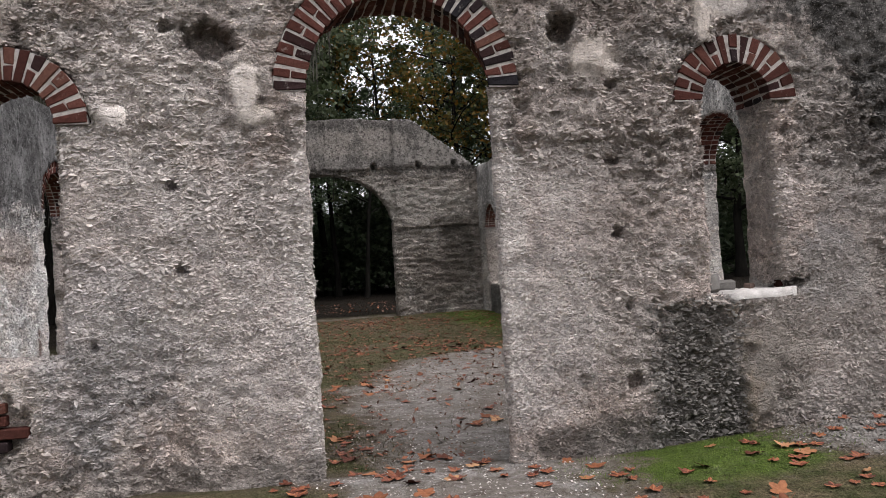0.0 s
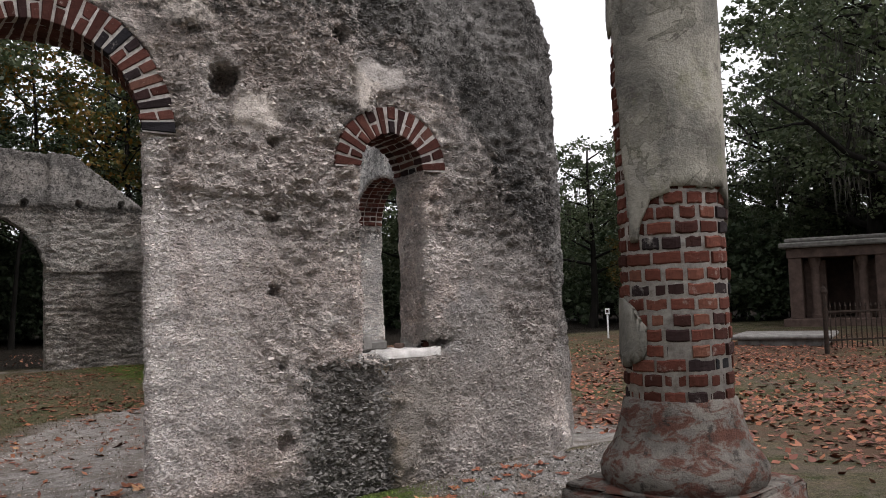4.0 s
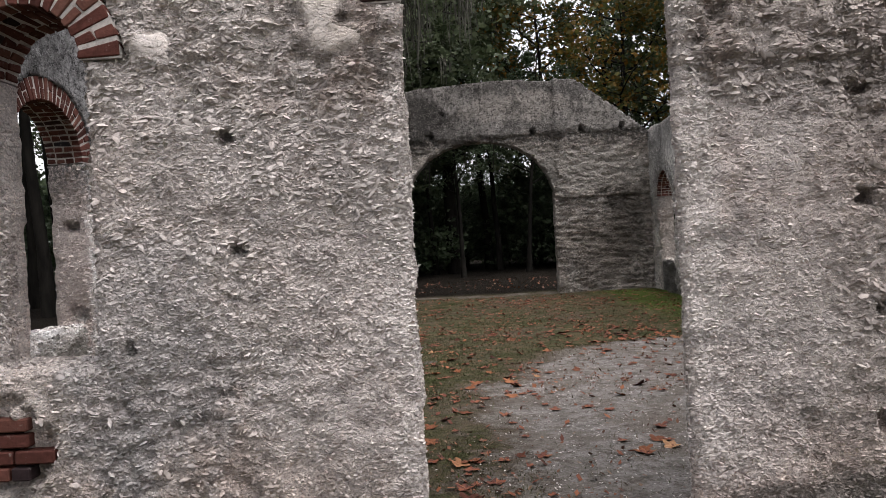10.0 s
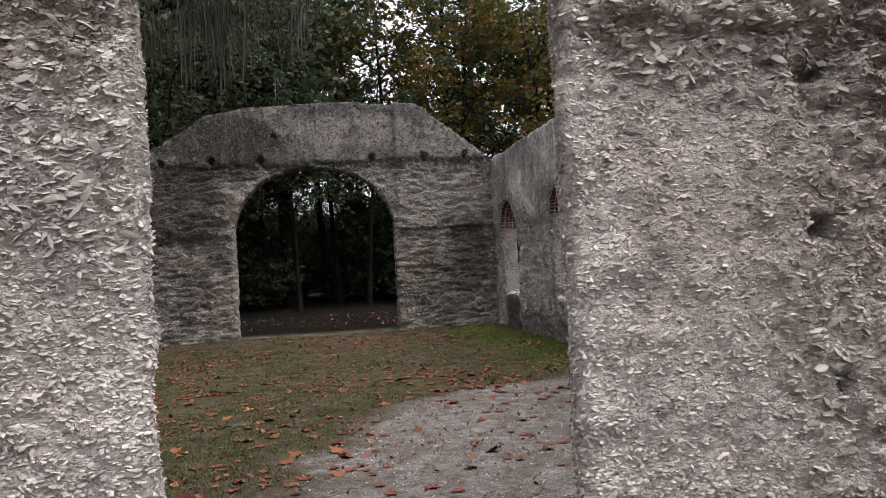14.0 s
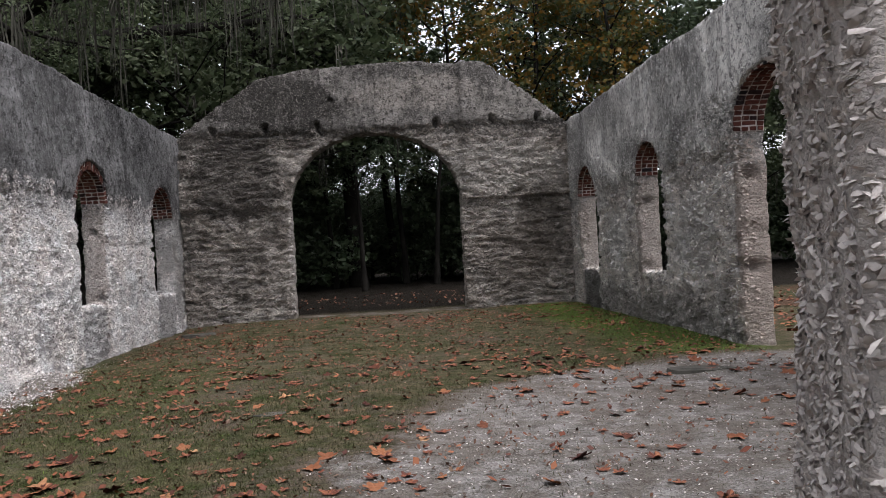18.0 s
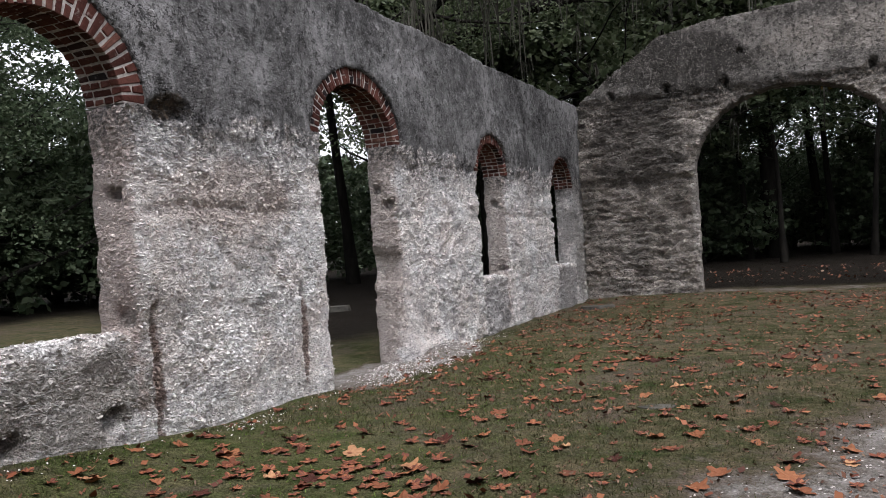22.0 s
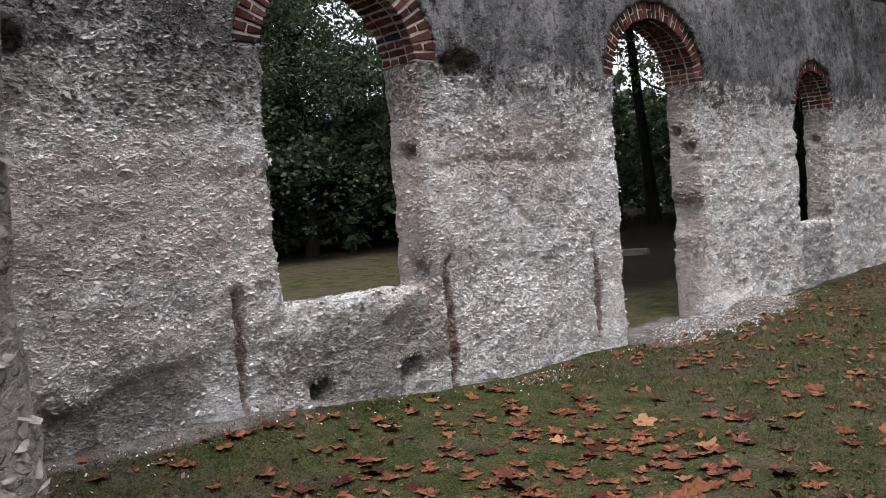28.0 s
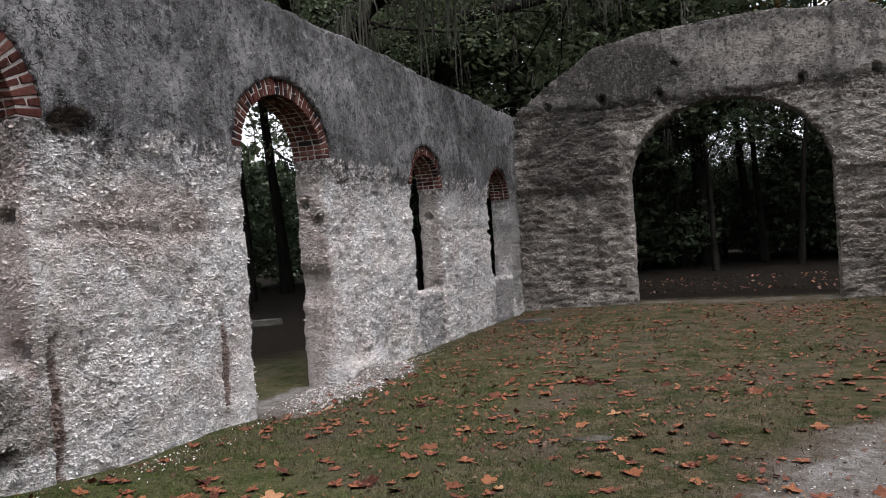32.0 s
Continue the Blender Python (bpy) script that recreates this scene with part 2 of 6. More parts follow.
    coat = n.mix(n.ramp(n.noise(13, 7, 0.8), (0.42, 0.85), (0.49, 0.0)), coat, tuple(v * 0.6 for v in plaster))
    coat = n.mix(n.math("MULTIPLY", n.math("MULTIPLY", mask_3, n.math("LESS_THAN", odd_3, 0.3)), 0.6), coat, tuple(v * 4.5 for v in plaster))
    bent = n.add("ShaderNodeMixRGB", blend="LINEAR_LIGHT")
    n.put(bent.inputs[0], 0.25)
    n.put(bent.inputs[1], n.place)
    n.put(bent.inputs[2], ripple.outputs["Color"])
    web = n.cells(2.7, bent.outputs[0], feature="DISTANCE_TO_EDGE")
    split = n.math("MULTIPLY", n.ramp(web, (0.0, 0.95), (0.016, 0.0)), n.ramp(n.noise(0.9, 3, 0.5), (0.46, 0.0), (0.54, 1.0)))
    coat = n.mix(split, coat, tuple(v * 0.2 for v in plaster))
    coat = n.mix(0.35, coat, n.ramp(n.noise(40, 6, 0.75), (0.3, 0.5), (0.7, 1.4)), "MULTIPLY")
    ragged = n.math("ADD", n.axis(2), n.math("MULTIPLY", n.math("SUBTRACT", n.noise(1.7, 7, 0.7, warp=0.9), 0.5), 1.25))
    if tilt:
        ragged = n.math("ADD", ragged, n.math("MULTIPLY", n.math("MAXIMUM", n.math("SUBTRACT", n.axis(0), 2.45), 0.0), tilt))
    # below the torn edge the shells are specked black
    zone = n.ramp(n.math("SUBTRACT", ragged, plaster_z - 0.6), (0.1, 0.0), (0.5, 0.85))
    body = n.mix(n.math("MULTIPLY", zone, n.ramp(n.noise(19, 6, 0.8), (0.44, 0.0), (0.54, 1.0))), body, tuple(v * 1.1 for v in plaster))
    over = n.ramp(n.math("SUBTRACT", ragged, plaster_z - 0.5), (0.46, 0.0), (0.54, 1.0))
    colour = n.mix(over, body, coat)
    relief = n.math("ADD", n.math("MULTIPLY", high_1, 0.9), n.math("MULTIPLY", high_2, 0.55))
    relief = n.math("ADD", relief, n.math("MULTIPLY", high_3, 0.22))
    relief = n.math("ADD", relief, n.math("MULTIPLY", n.noise(46.0, 6, 0.8), 0.5))
    lift = n.noise(11, 7, 0.75, vector=n.stretch(0.6, 0.6, 1.5), warp=0.3)
    relief = n.math("ADD", relief, n.math("MULTIPLY", lift, 1.5))
    relief = n.math("MULTIPLY", relief, n.math("SUBTRACT", 1.0, n.math("MULTIPLY", over, 0.68)))
    relief = n.math("SUBTRACT", relief, n.math("MULTIPLY", n.math("MULTIPLY", split, over), 0.7))
    relief = n.math("ADD", relief, n.math("MULTIPLY", over, 0.5))
    relief = n.math("MULTIPLY", relief, n.math("SUBTRACT", 1.0, n.math("MULTIPLY", still, 0.8)))
    if chips:
        return n.done(colour, n.bump(n.noise(60, 4, 0.6), 0.5, 0.01), 0.85)
    return n.done(colour, n.bump(relief, 1.0, deep * 1.3), 0.92)


# the patched plaster under the window: x, z, half width, half height
PANEL = ((2.36, 0.42, 0.14, 0.42), (2.42, 0.74, 0.24, 0.09), (2.62, 0.62, 0.16, 0.08), (2.2, 0.93, 0.06, 0.06))
# bits of smooth lime skin left on the front: x, z, half width, half height
LIME_SKIN = ((1.28, 2.68, 0.2, 0.17), (-0.98, 2.54, 0.11, 0.2), (-0.92, 2.36, 0.16, 0.08), (2.2, 3.05, 0.28, 0.12), (2.08, 2.9, 0.09, 0.2), (-1.78, 2.38, 0.12, 0.09), (-2.62, 3.1, 0.34, 0.26), (0.85, 3.3, 0.2, 0.1))
DARK, PALE = (0.1, 0.095, 0.085), (0.76, 0.7, 0.665)
# the two long low spots make the wall darker along its foot
FRONT_LOOK = ((0.71, 0.645, 0.602), (0.63, 0.53, 0.475), (0.062, 0.059, 0.056), 0.4, 3.5, 1.3,
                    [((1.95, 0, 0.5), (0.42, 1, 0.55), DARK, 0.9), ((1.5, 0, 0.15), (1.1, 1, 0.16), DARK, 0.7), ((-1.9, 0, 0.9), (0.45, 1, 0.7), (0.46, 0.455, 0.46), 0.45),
                     ((-1.1, 0, 1.3), (0.55, 1, 0.9), PALE, 0.55), *[((x, 0, z), (rx, 0.3, rz), LIME, 0.95) for x, z, rx, rz in LIME_SKIN], *[((x, 0, z), (rx, 0.3, rz), (0.36, 0.3, 0.24), 0.9) for x, z, rx, rz in PANEL],
                     ((-1.2, 0.1, 2.83), (0.2, 1, 0.15), (0.15, 0.1, 0.08), 0.9),
                     ((0.95, 0, 1.2), (0.4, 1, 1.1), (0.7, 0.64, 0.605), 0.4), ((1.5, 0, 1.3), (0.35, 1, 0.9), (0.5, 0.445, 0.41), 0.5), ((-1.6, 0, 2.5), (0.8, 1, 0.6), (0.8, 0.74, 0.7), 0.4), ((0.66, 0.2, 1.3), (0.14, 0.4, 1.5), (0.76, 0.7, 0.66), 0.8), ((-0.66, 0.2, 1.3), (0.14, 0.4, 1.5), (0.76, 0.7, 0.66), 0.8),
                     ((2.55, 0, 0.6), (0.3, 1, 0.4), (0.34, 0.3, 0.26), 0.8), ((3.0, 0, 1.75), (0.6, 1, 0.3), PALE, 0.3), ((3.3, 0, 1.3), (0.7, 1, 0.9), (0.36, 0.32, 0.295), 0.75), ((-2.2, 0, 1.8), (0.9, 1, 0.9), PALE, 0.45), ((1.4, 0, 2.15), (0.7, 1, 0.5), (0.52, 0.465, 0.43), 0.5),
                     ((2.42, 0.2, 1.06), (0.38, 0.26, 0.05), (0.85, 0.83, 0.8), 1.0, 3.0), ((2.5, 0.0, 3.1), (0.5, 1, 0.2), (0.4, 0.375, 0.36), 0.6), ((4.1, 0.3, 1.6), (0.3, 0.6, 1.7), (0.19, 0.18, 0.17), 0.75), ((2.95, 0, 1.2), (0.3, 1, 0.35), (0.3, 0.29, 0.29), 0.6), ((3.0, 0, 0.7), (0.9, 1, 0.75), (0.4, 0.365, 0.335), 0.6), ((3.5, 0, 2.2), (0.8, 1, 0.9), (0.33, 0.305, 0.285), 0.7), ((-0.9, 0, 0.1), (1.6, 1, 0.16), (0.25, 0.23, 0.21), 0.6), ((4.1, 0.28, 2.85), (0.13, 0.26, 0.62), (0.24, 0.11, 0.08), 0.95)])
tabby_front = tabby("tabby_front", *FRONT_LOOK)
chips_front = tabby("shells_front", *FRONT_LOOK, chips=0.66)
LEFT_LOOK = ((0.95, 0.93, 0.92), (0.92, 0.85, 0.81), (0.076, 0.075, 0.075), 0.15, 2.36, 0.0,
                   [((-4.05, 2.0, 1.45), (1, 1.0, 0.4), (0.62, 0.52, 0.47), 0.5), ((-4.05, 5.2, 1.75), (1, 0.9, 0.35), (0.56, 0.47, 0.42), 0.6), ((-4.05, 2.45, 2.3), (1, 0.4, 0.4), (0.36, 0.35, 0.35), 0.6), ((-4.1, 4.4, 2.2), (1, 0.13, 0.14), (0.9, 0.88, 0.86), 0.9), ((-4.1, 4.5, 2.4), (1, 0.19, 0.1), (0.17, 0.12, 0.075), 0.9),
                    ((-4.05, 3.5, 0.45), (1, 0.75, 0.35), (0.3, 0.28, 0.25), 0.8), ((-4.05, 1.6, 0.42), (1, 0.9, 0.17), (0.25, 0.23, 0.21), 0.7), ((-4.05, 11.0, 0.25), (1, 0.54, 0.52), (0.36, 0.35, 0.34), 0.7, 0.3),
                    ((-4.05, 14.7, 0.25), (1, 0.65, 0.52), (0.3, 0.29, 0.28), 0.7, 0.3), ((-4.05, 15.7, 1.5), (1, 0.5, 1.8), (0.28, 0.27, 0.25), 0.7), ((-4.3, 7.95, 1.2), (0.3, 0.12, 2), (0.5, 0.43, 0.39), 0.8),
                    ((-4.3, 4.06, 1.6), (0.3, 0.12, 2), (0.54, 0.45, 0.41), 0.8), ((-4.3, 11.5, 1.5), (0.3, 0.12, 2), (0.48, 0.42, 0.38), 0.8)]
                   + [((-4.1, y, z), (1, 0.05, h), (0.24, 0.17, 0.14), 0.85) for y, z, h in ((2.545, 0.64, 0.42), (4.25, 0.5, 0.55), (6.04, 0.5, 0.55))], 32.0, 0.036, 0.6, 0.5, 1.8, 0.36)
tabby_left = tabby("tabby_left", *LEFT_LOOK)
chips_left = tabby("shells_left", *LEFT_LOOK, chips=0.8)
RIGHT_LOOK = ((0.93, 0.89, 0.845), (0.82, 0.75, 0.69), (0.26, 0.253, 0.243), 0.35, 2.3, 0.0,
                    [((4.05, 11.6, 0.12), (1, 3.4, 0.42), (0.17, 0.16, 0.145), 0.65, 1.6), ((4.05, 14.7, 0.3), (1, 0.64, 0.48), (0.13, 0.125, 0.12), 0.8, 0.3), ((4.05, 12.9, 1.2), (1, 0.7, 0.7), (0.66, 0.64, 0.61), 0.6), ((4.05, 9.3, 1.3), (1, 0.8, 0.6), (0.62, 0.6, 0.57), 0.6),
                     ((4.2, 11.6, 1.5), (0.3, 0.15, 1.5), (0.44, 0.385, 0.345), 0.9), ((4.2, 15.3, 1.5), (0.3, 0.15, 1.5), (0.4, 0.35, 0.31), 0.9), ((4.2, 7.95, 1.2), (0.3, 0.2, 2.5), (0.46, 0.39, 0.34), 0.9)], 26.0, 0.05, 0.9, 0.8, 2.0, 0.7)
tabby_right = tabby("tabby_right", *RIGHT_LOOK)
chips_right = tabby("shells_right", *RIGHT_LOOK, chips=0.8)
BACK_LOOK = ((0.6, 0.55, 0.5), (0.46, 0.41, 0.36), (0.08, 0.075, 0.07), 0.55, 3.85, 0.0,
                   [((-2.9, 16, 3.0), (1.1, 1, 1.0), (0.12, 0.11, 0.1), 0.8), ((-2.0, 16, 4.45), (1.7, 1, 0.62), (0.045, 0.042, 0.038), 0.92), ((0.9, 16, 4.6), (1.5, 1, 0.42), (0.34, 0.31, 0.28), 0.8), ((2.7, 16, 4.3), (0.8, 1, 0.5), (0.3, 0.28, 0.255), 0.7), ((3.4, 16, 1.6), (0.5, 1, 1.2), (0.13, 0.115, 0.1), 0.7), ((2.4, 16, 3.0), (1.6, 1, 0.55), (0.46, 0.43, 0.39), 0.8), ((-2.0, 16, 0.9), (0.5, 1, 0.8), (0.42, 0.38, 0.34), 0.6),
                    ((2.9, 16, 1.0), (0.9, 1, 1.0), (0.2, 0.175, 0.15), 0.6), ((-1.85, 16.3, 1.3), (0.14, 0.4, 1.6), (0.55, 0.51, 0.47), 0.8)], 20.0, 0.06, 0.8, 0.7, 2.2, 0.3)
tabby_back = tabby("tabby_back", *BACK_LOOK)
chips_back = tabby("shells_back", *BACK_LOOK, chips=0.66)


def brick_material(name, red, dark):
    n = Nodes(name)
    r = n.chance()
    colour = n.ramp(r, (0.0, dark), (0.22, tuple(v * 0.6 for v in red)), (0.5, red), (0.8, tuple(v * 1.3 for v in red)), (1.0, (red[0] * 1.5, red[1] * 1.9, red[2] * 1.8)))
    colour = n.mix(0.6, colour, n.ramp(n.noise(38, 5, 0.7), (0.3, 0.5), (0.7, 1.3)), "MULTIPLY")
    lime = n.ramp(n.noise(14, 5, 0.7), (0.6, 0.0), (0.72, 1.0))
    colour = n.mix(n.math("MULTIPLY", lime, 0.55), colour, (0.4, 0.37, 0.34))
    return n.done(colour, n.bump(n.noise(60, 5, 0.7), 0.7, 0.012), 0.88)


column_brick = brick_material("column_brick", (0.1, 0.035, 0.025), (0.018, 0.018, 0.02))
brick_red = brick_material("old_brick", (0.076, 0.029, 0.023), (0.017, 0.017, 0.02))


def mortar_material():
    n = Nodes("lime_mortar")
    c = n.ramp(n.noise(30, 5, 0.7), (0.3, (0.24, 0.22, 0.2)), (0.7, (0.5, 0.47, 0.445)))
    return n.done(c, n.bump(n.noise(70, 4, 0.7), 0.6, 0.01), 0.95)


mortar = mortar_material()


def ground_material():
    n = Nodes("ground_cover")
    gravel, moss, litter, wood_shade = (n.attribute(k) for k in ("gravel", "moss", "litter", "wood_shade"))
    rough = n.noise(5.5, 6, 0.7)
    grain = n.noise(60, 5, 0.75)
    stones = n.cells(70)
    grass = n.mix(n.ramp(n.noise(3.2, 6, 0.7), (0.35, 0.0), (0.65, 1.0)), (0.03, 0.046, 0.012), (0.15, 0.12, 0.076))
    grass = n.mix(n.math("MULTIPLY", moss, 1.0), grass, n.mix(n.noise(9, 4), (0.05, 0.088, 0.016), (0.11, 0.15, 0.034)))
    grass = n.mix(0.9, grass, n.ramp(n.math("ADD", n.math("MULTIPLY", grain, 0.6), n.math("MULTIPLY", n.noise(17, 5, 0.75), 0.4)), (0.36, 0.25), (0.62, 1.6)), "MULTIPLY")
    sand = n.mix(n.ramp(rough, (0.35, 0.0), (0.65, 1.0)), (0.2, 0.185, 0.168), (0.42, 0.4, 0.38))
    sand = n.mix(0.7, sand, n.ramp(n.cells(70, out="Color"), (0.0, 0.55), (1.0, 1.35)), "MULTIPLY")
    sand = n.mix(0.5, sand, n.ramp(grain, (0.3, 0.5), (0.7, 1.3)), "MULTIPLY")
    mud = n.ramp(n.noise(1.4, 8, 0.76, warp=0.6), (0.46, 0.0), (0.56, 0.8))
    sand = n.mix(mud, sand, n.mix(grain, (0.13, 0.112, 0.094), (0.26, 0.228, 0.2)))
    sand = n.mix(n.ramp(n.noise(8, 8, 0.82, warp=0.3), (0.52, 0.0), (0.6, 0.8)), sand, n.mix(grain, (0.06, 0.048, 0.038), (0.17, 0.14, 0.115)))
    # bare earth shows in wide uneven patches
    earth = n.math("ADD", n.noise(0.55, 7, 0.72, warp=0.7), n.math("MULTIPLY", n.math("SUBTRACT", n.noise(6, 7, 0.8), 0.5), 0.5))
    soil = n.mix(0.8, n.mix(n.noise(14, 6, 0.75), (0.07, 0.055, 0.04), (0.19, 0.155, 0.125)), n.ramp(grain, (0.3, 0.45), (0.7, 1.4)), "MULTIPLY")
    grass = n.mix(n.math("MULTIPLY", n.ramp(earth, (0.5, 0.0), (0.64, 0.85)), n.math("SUBTRACT", 1.0, n.math("MULTIPLY", moss, 0.8))), grass, soil)
    edge = n.math("ADD", gravel, n.math("MULTIPLY", n.math("SUBTRACT", n.noise(5, 8, 0.8), 0.5), 1.9))
    edge = n.math("ADD", edge, n.math("MULTIPLY", n.math("SUBTRACT", n.noise(1.3, 6, 0.7, warp=0.8), 0.5), 1.5))
    fringe = n.math("MULTIPLY", n.ramp(edge, (0.05, 0.0), (0.3, 0.8)), n.ramp(gravel, (0.0, 0.0), (0.05, 1.0)))
    grass = n.mix(fringe, grass, soil)
    colour = n.mix(n.ramp(edge, (0.25, 0.0), (0.75, 1.0)), grass, sand)
    brown = n.mix(n.noise(11, 5, 0.7), (0.075, 0.05, 0.034), (0.14, 0.085, 0.058))
    mass = n.math("ADD", litter, n.math("MULTIPLY", n.math("SUBTRACT", n.noise(9, 6, 0.75), 0.5), 1.0))
    colour = n.mix(n.ramp(mass, (0.48, 0.0), (0.66, 1.0)), colour, brown)
    # near-black colour stands in for the trees' shade on the wood floor
    colour = n.mix(wood_shade, colour, n.mix(n.noise(4, 6, 0.7), (0.008, 0.007, 0.006), (0.028, 0.022, 0.016)))
    colour = n.mix(1.0, colour, (0.78, 0.78, 0.78), "MULTIPLY")
    high = n.math("ADD", n.math("MULTIPLY", grain, 0.5), n.math("ADD", stones, rough))
    return n.done(colour, n.bump(high, 0.8, 0.025), 0.95)


ground_mat = ground_material()


def plain(name, dark, light, scale, bump_scale=40, rough=0.85, bump=0.5, stretch=(1, 1, 1)):
    n = Nodes(name)
    v = n.stretch(*stretch)
    c = n.ramp(n.noise(scale, 6, 0.65, vector=v), (0.3, dark), (0.7, light))
    return n.done(c, n.bump(n.noise(bump_scale, 5, 0.7, vector=v), bump, 0.015), rough)


def stucco_material():
    n = Nodes("weathered_stucco")
    c = n.ramp(n.noise(2.6, 7, 0.65, warp=0.5), (0.3, (0.1, 0.095, 0.09)), (0.46, (0.2, 0.19, 0.165)), (0.58, (0.34, 0.32, 0.27)), (0.72, (0.25, 0.235, 0.22)))
    green = n.ramp(n.noise(5.5, 6, 0.7), (0.55, 0.0), (0.68, 0.5))
    c = n.mix(green, c, (0.2, 0.2, 0.12))
    c = n.mix(n.ramp(n.noise(9, 7, 0.75), (0.36, 0.8), (0.45, 0.0)), c, (0.11, 0.1, 0.09))
    scab = n.noise(3.6, 4, 0.6, warp=0.5)
    c = n.mix(n.ramp(scab, (0.565, 0.0), (0.57, 0.7), (0.58, 0.35)), c, (0.075, 0.07, 0.055))
    stain = n.math("ADD", n.axis(2), n.math("MULTIPLY", n.math("SUBTRACT", n.noise(4.0, 6, 0.7), 0.5), 0.9))
    c = n.mix(n.ramp(stain, (2.3, 0.0), (2.75, 0.75)), c, (0.085, 0.08, 0.075))
    c = n.mix(0.5, c, n.ramp(n.noise(45, 5, 0.75), (0.3, 0.6), (0.7, 1.25)), "MULTIPLY")
    return n.done(c, n.bump(n.math("ADD", n.noise(16, 6, 0.7), n.noise(70, 4, 0.7)), 0.7, 0.012), 0.9)


stucco = stucco_material()


def base_material():
    """Worn stucco through which the bricks show."""
    n = Nodes("stucco_over_brick")
    c = n.ramp(n.noise(4.5, 7, 0.7), (0.32, (0.065, 0.06, 0.054)), (0.55, (0.17, 0.155, 0.138)), (0.7, (0.1, 0.094, 0.084)))
    red = n.mix(n.noise(20, 5, 0.7), (0.045, 0.022, 0.018), (0.13, 0.052, 0.035))
    c = n.mix(n.ramp(n.noise(9.5, 6, 0.7, vector=n.stretch(1, 1, 2.0), warp=0.6), (0.47, 0.0), (0.56, 0.9)), c, red)
    c = n.mix(n.ramp(n.noise(17, 6, 0.75), (0.36, 0.85), (0.44, 0.0)), c, (0.035, 0.03, 0.027))
    return n.done(c, n.bump(n.noise(22, 7, 0.75), 0.9, 0.02), 0.92)


stucco_base = base_material()
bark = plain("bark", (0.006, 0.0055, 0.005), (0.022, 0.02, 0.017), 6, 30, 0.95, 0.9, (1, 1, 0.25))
stone = plain("grey_stone", (0.1, 0.095, 0.088), (0.26, 0.25, 0.235), 5)
sandstone = plain("red_sandstone", (0.065, 0.045, 0.038), (0.14, 0.1, 0.084), 4)

dark_stone = plain("mossy_stone", (0.035, 0.034, 0.03), (0.12, 0.115, 0.1), 6)
lime_white = plain("white_lime", (0.4, 0.38, 0.36), (0.66, 0.64, 0.62), 14, 60, 0.95, 0.7)


# ---- building blocks ----
def mesh_of(name, verts, faces, material, smooth=True):
    me = bpy.data.meshes.new(name)
    if isinstance(faces, np.ndarray):
        n, k = faces.shape
        me.vertices.add(len(verts))
        me.vertices.foreach_set("co", np.asarray(verts, np.float32).reshape(-1))
        me.loops.add(n * k)
        me.loops.foreach_set("vertex_index", faces.reshape(-1).astype(np.int32))
        me.polygons.add(n)
        me.polygons.foreach_set("loop_start", np.arange(0, n * k, k, dtype=np.int32))
        me.update(calc_edges=True)
    else:
        me.from_pydata(verts, [], faces)
    me.materials.append(material)
    if smooth:
        me.polygons.foreach_set("use_smooth", [True] * len(me.polygons))
    return me


def bm_object(name, bm, material, parent=None, label="", smooth=False):
    me = bpy.data.meshes.new(name)
    bm.to_mesh(me)
    bm.free()
    me.materials.append(material)
    if smooth:
        me.polygons.foreach_set("use_smooth", [True] * len(me.polygons))
    ob = new(name, me)
    ob.parent = parent
    return tagged(ob, label)


def part(name, bm, material, parent, label="", smooth=False):
    return bm_object(name, bm, material, parent, label, smooth)


def opening(u, z, mid, half, low, spring, rise):
    """Signed distance to an arched opening: negative inside it."""
    du = u - mid
    k = np.sqrt((du / half) ** 2 + ((z - spring) / rise) ** 2) + 1e-9
    g = np.sqrt((du / half ** 2) ** 2 + ((z - spring) / rise ** 2) ** 2) / k + 1e-9
    return np.where(z > spring, (k - 1) / g, np.maximum(np.abs(du) - half, low - z))


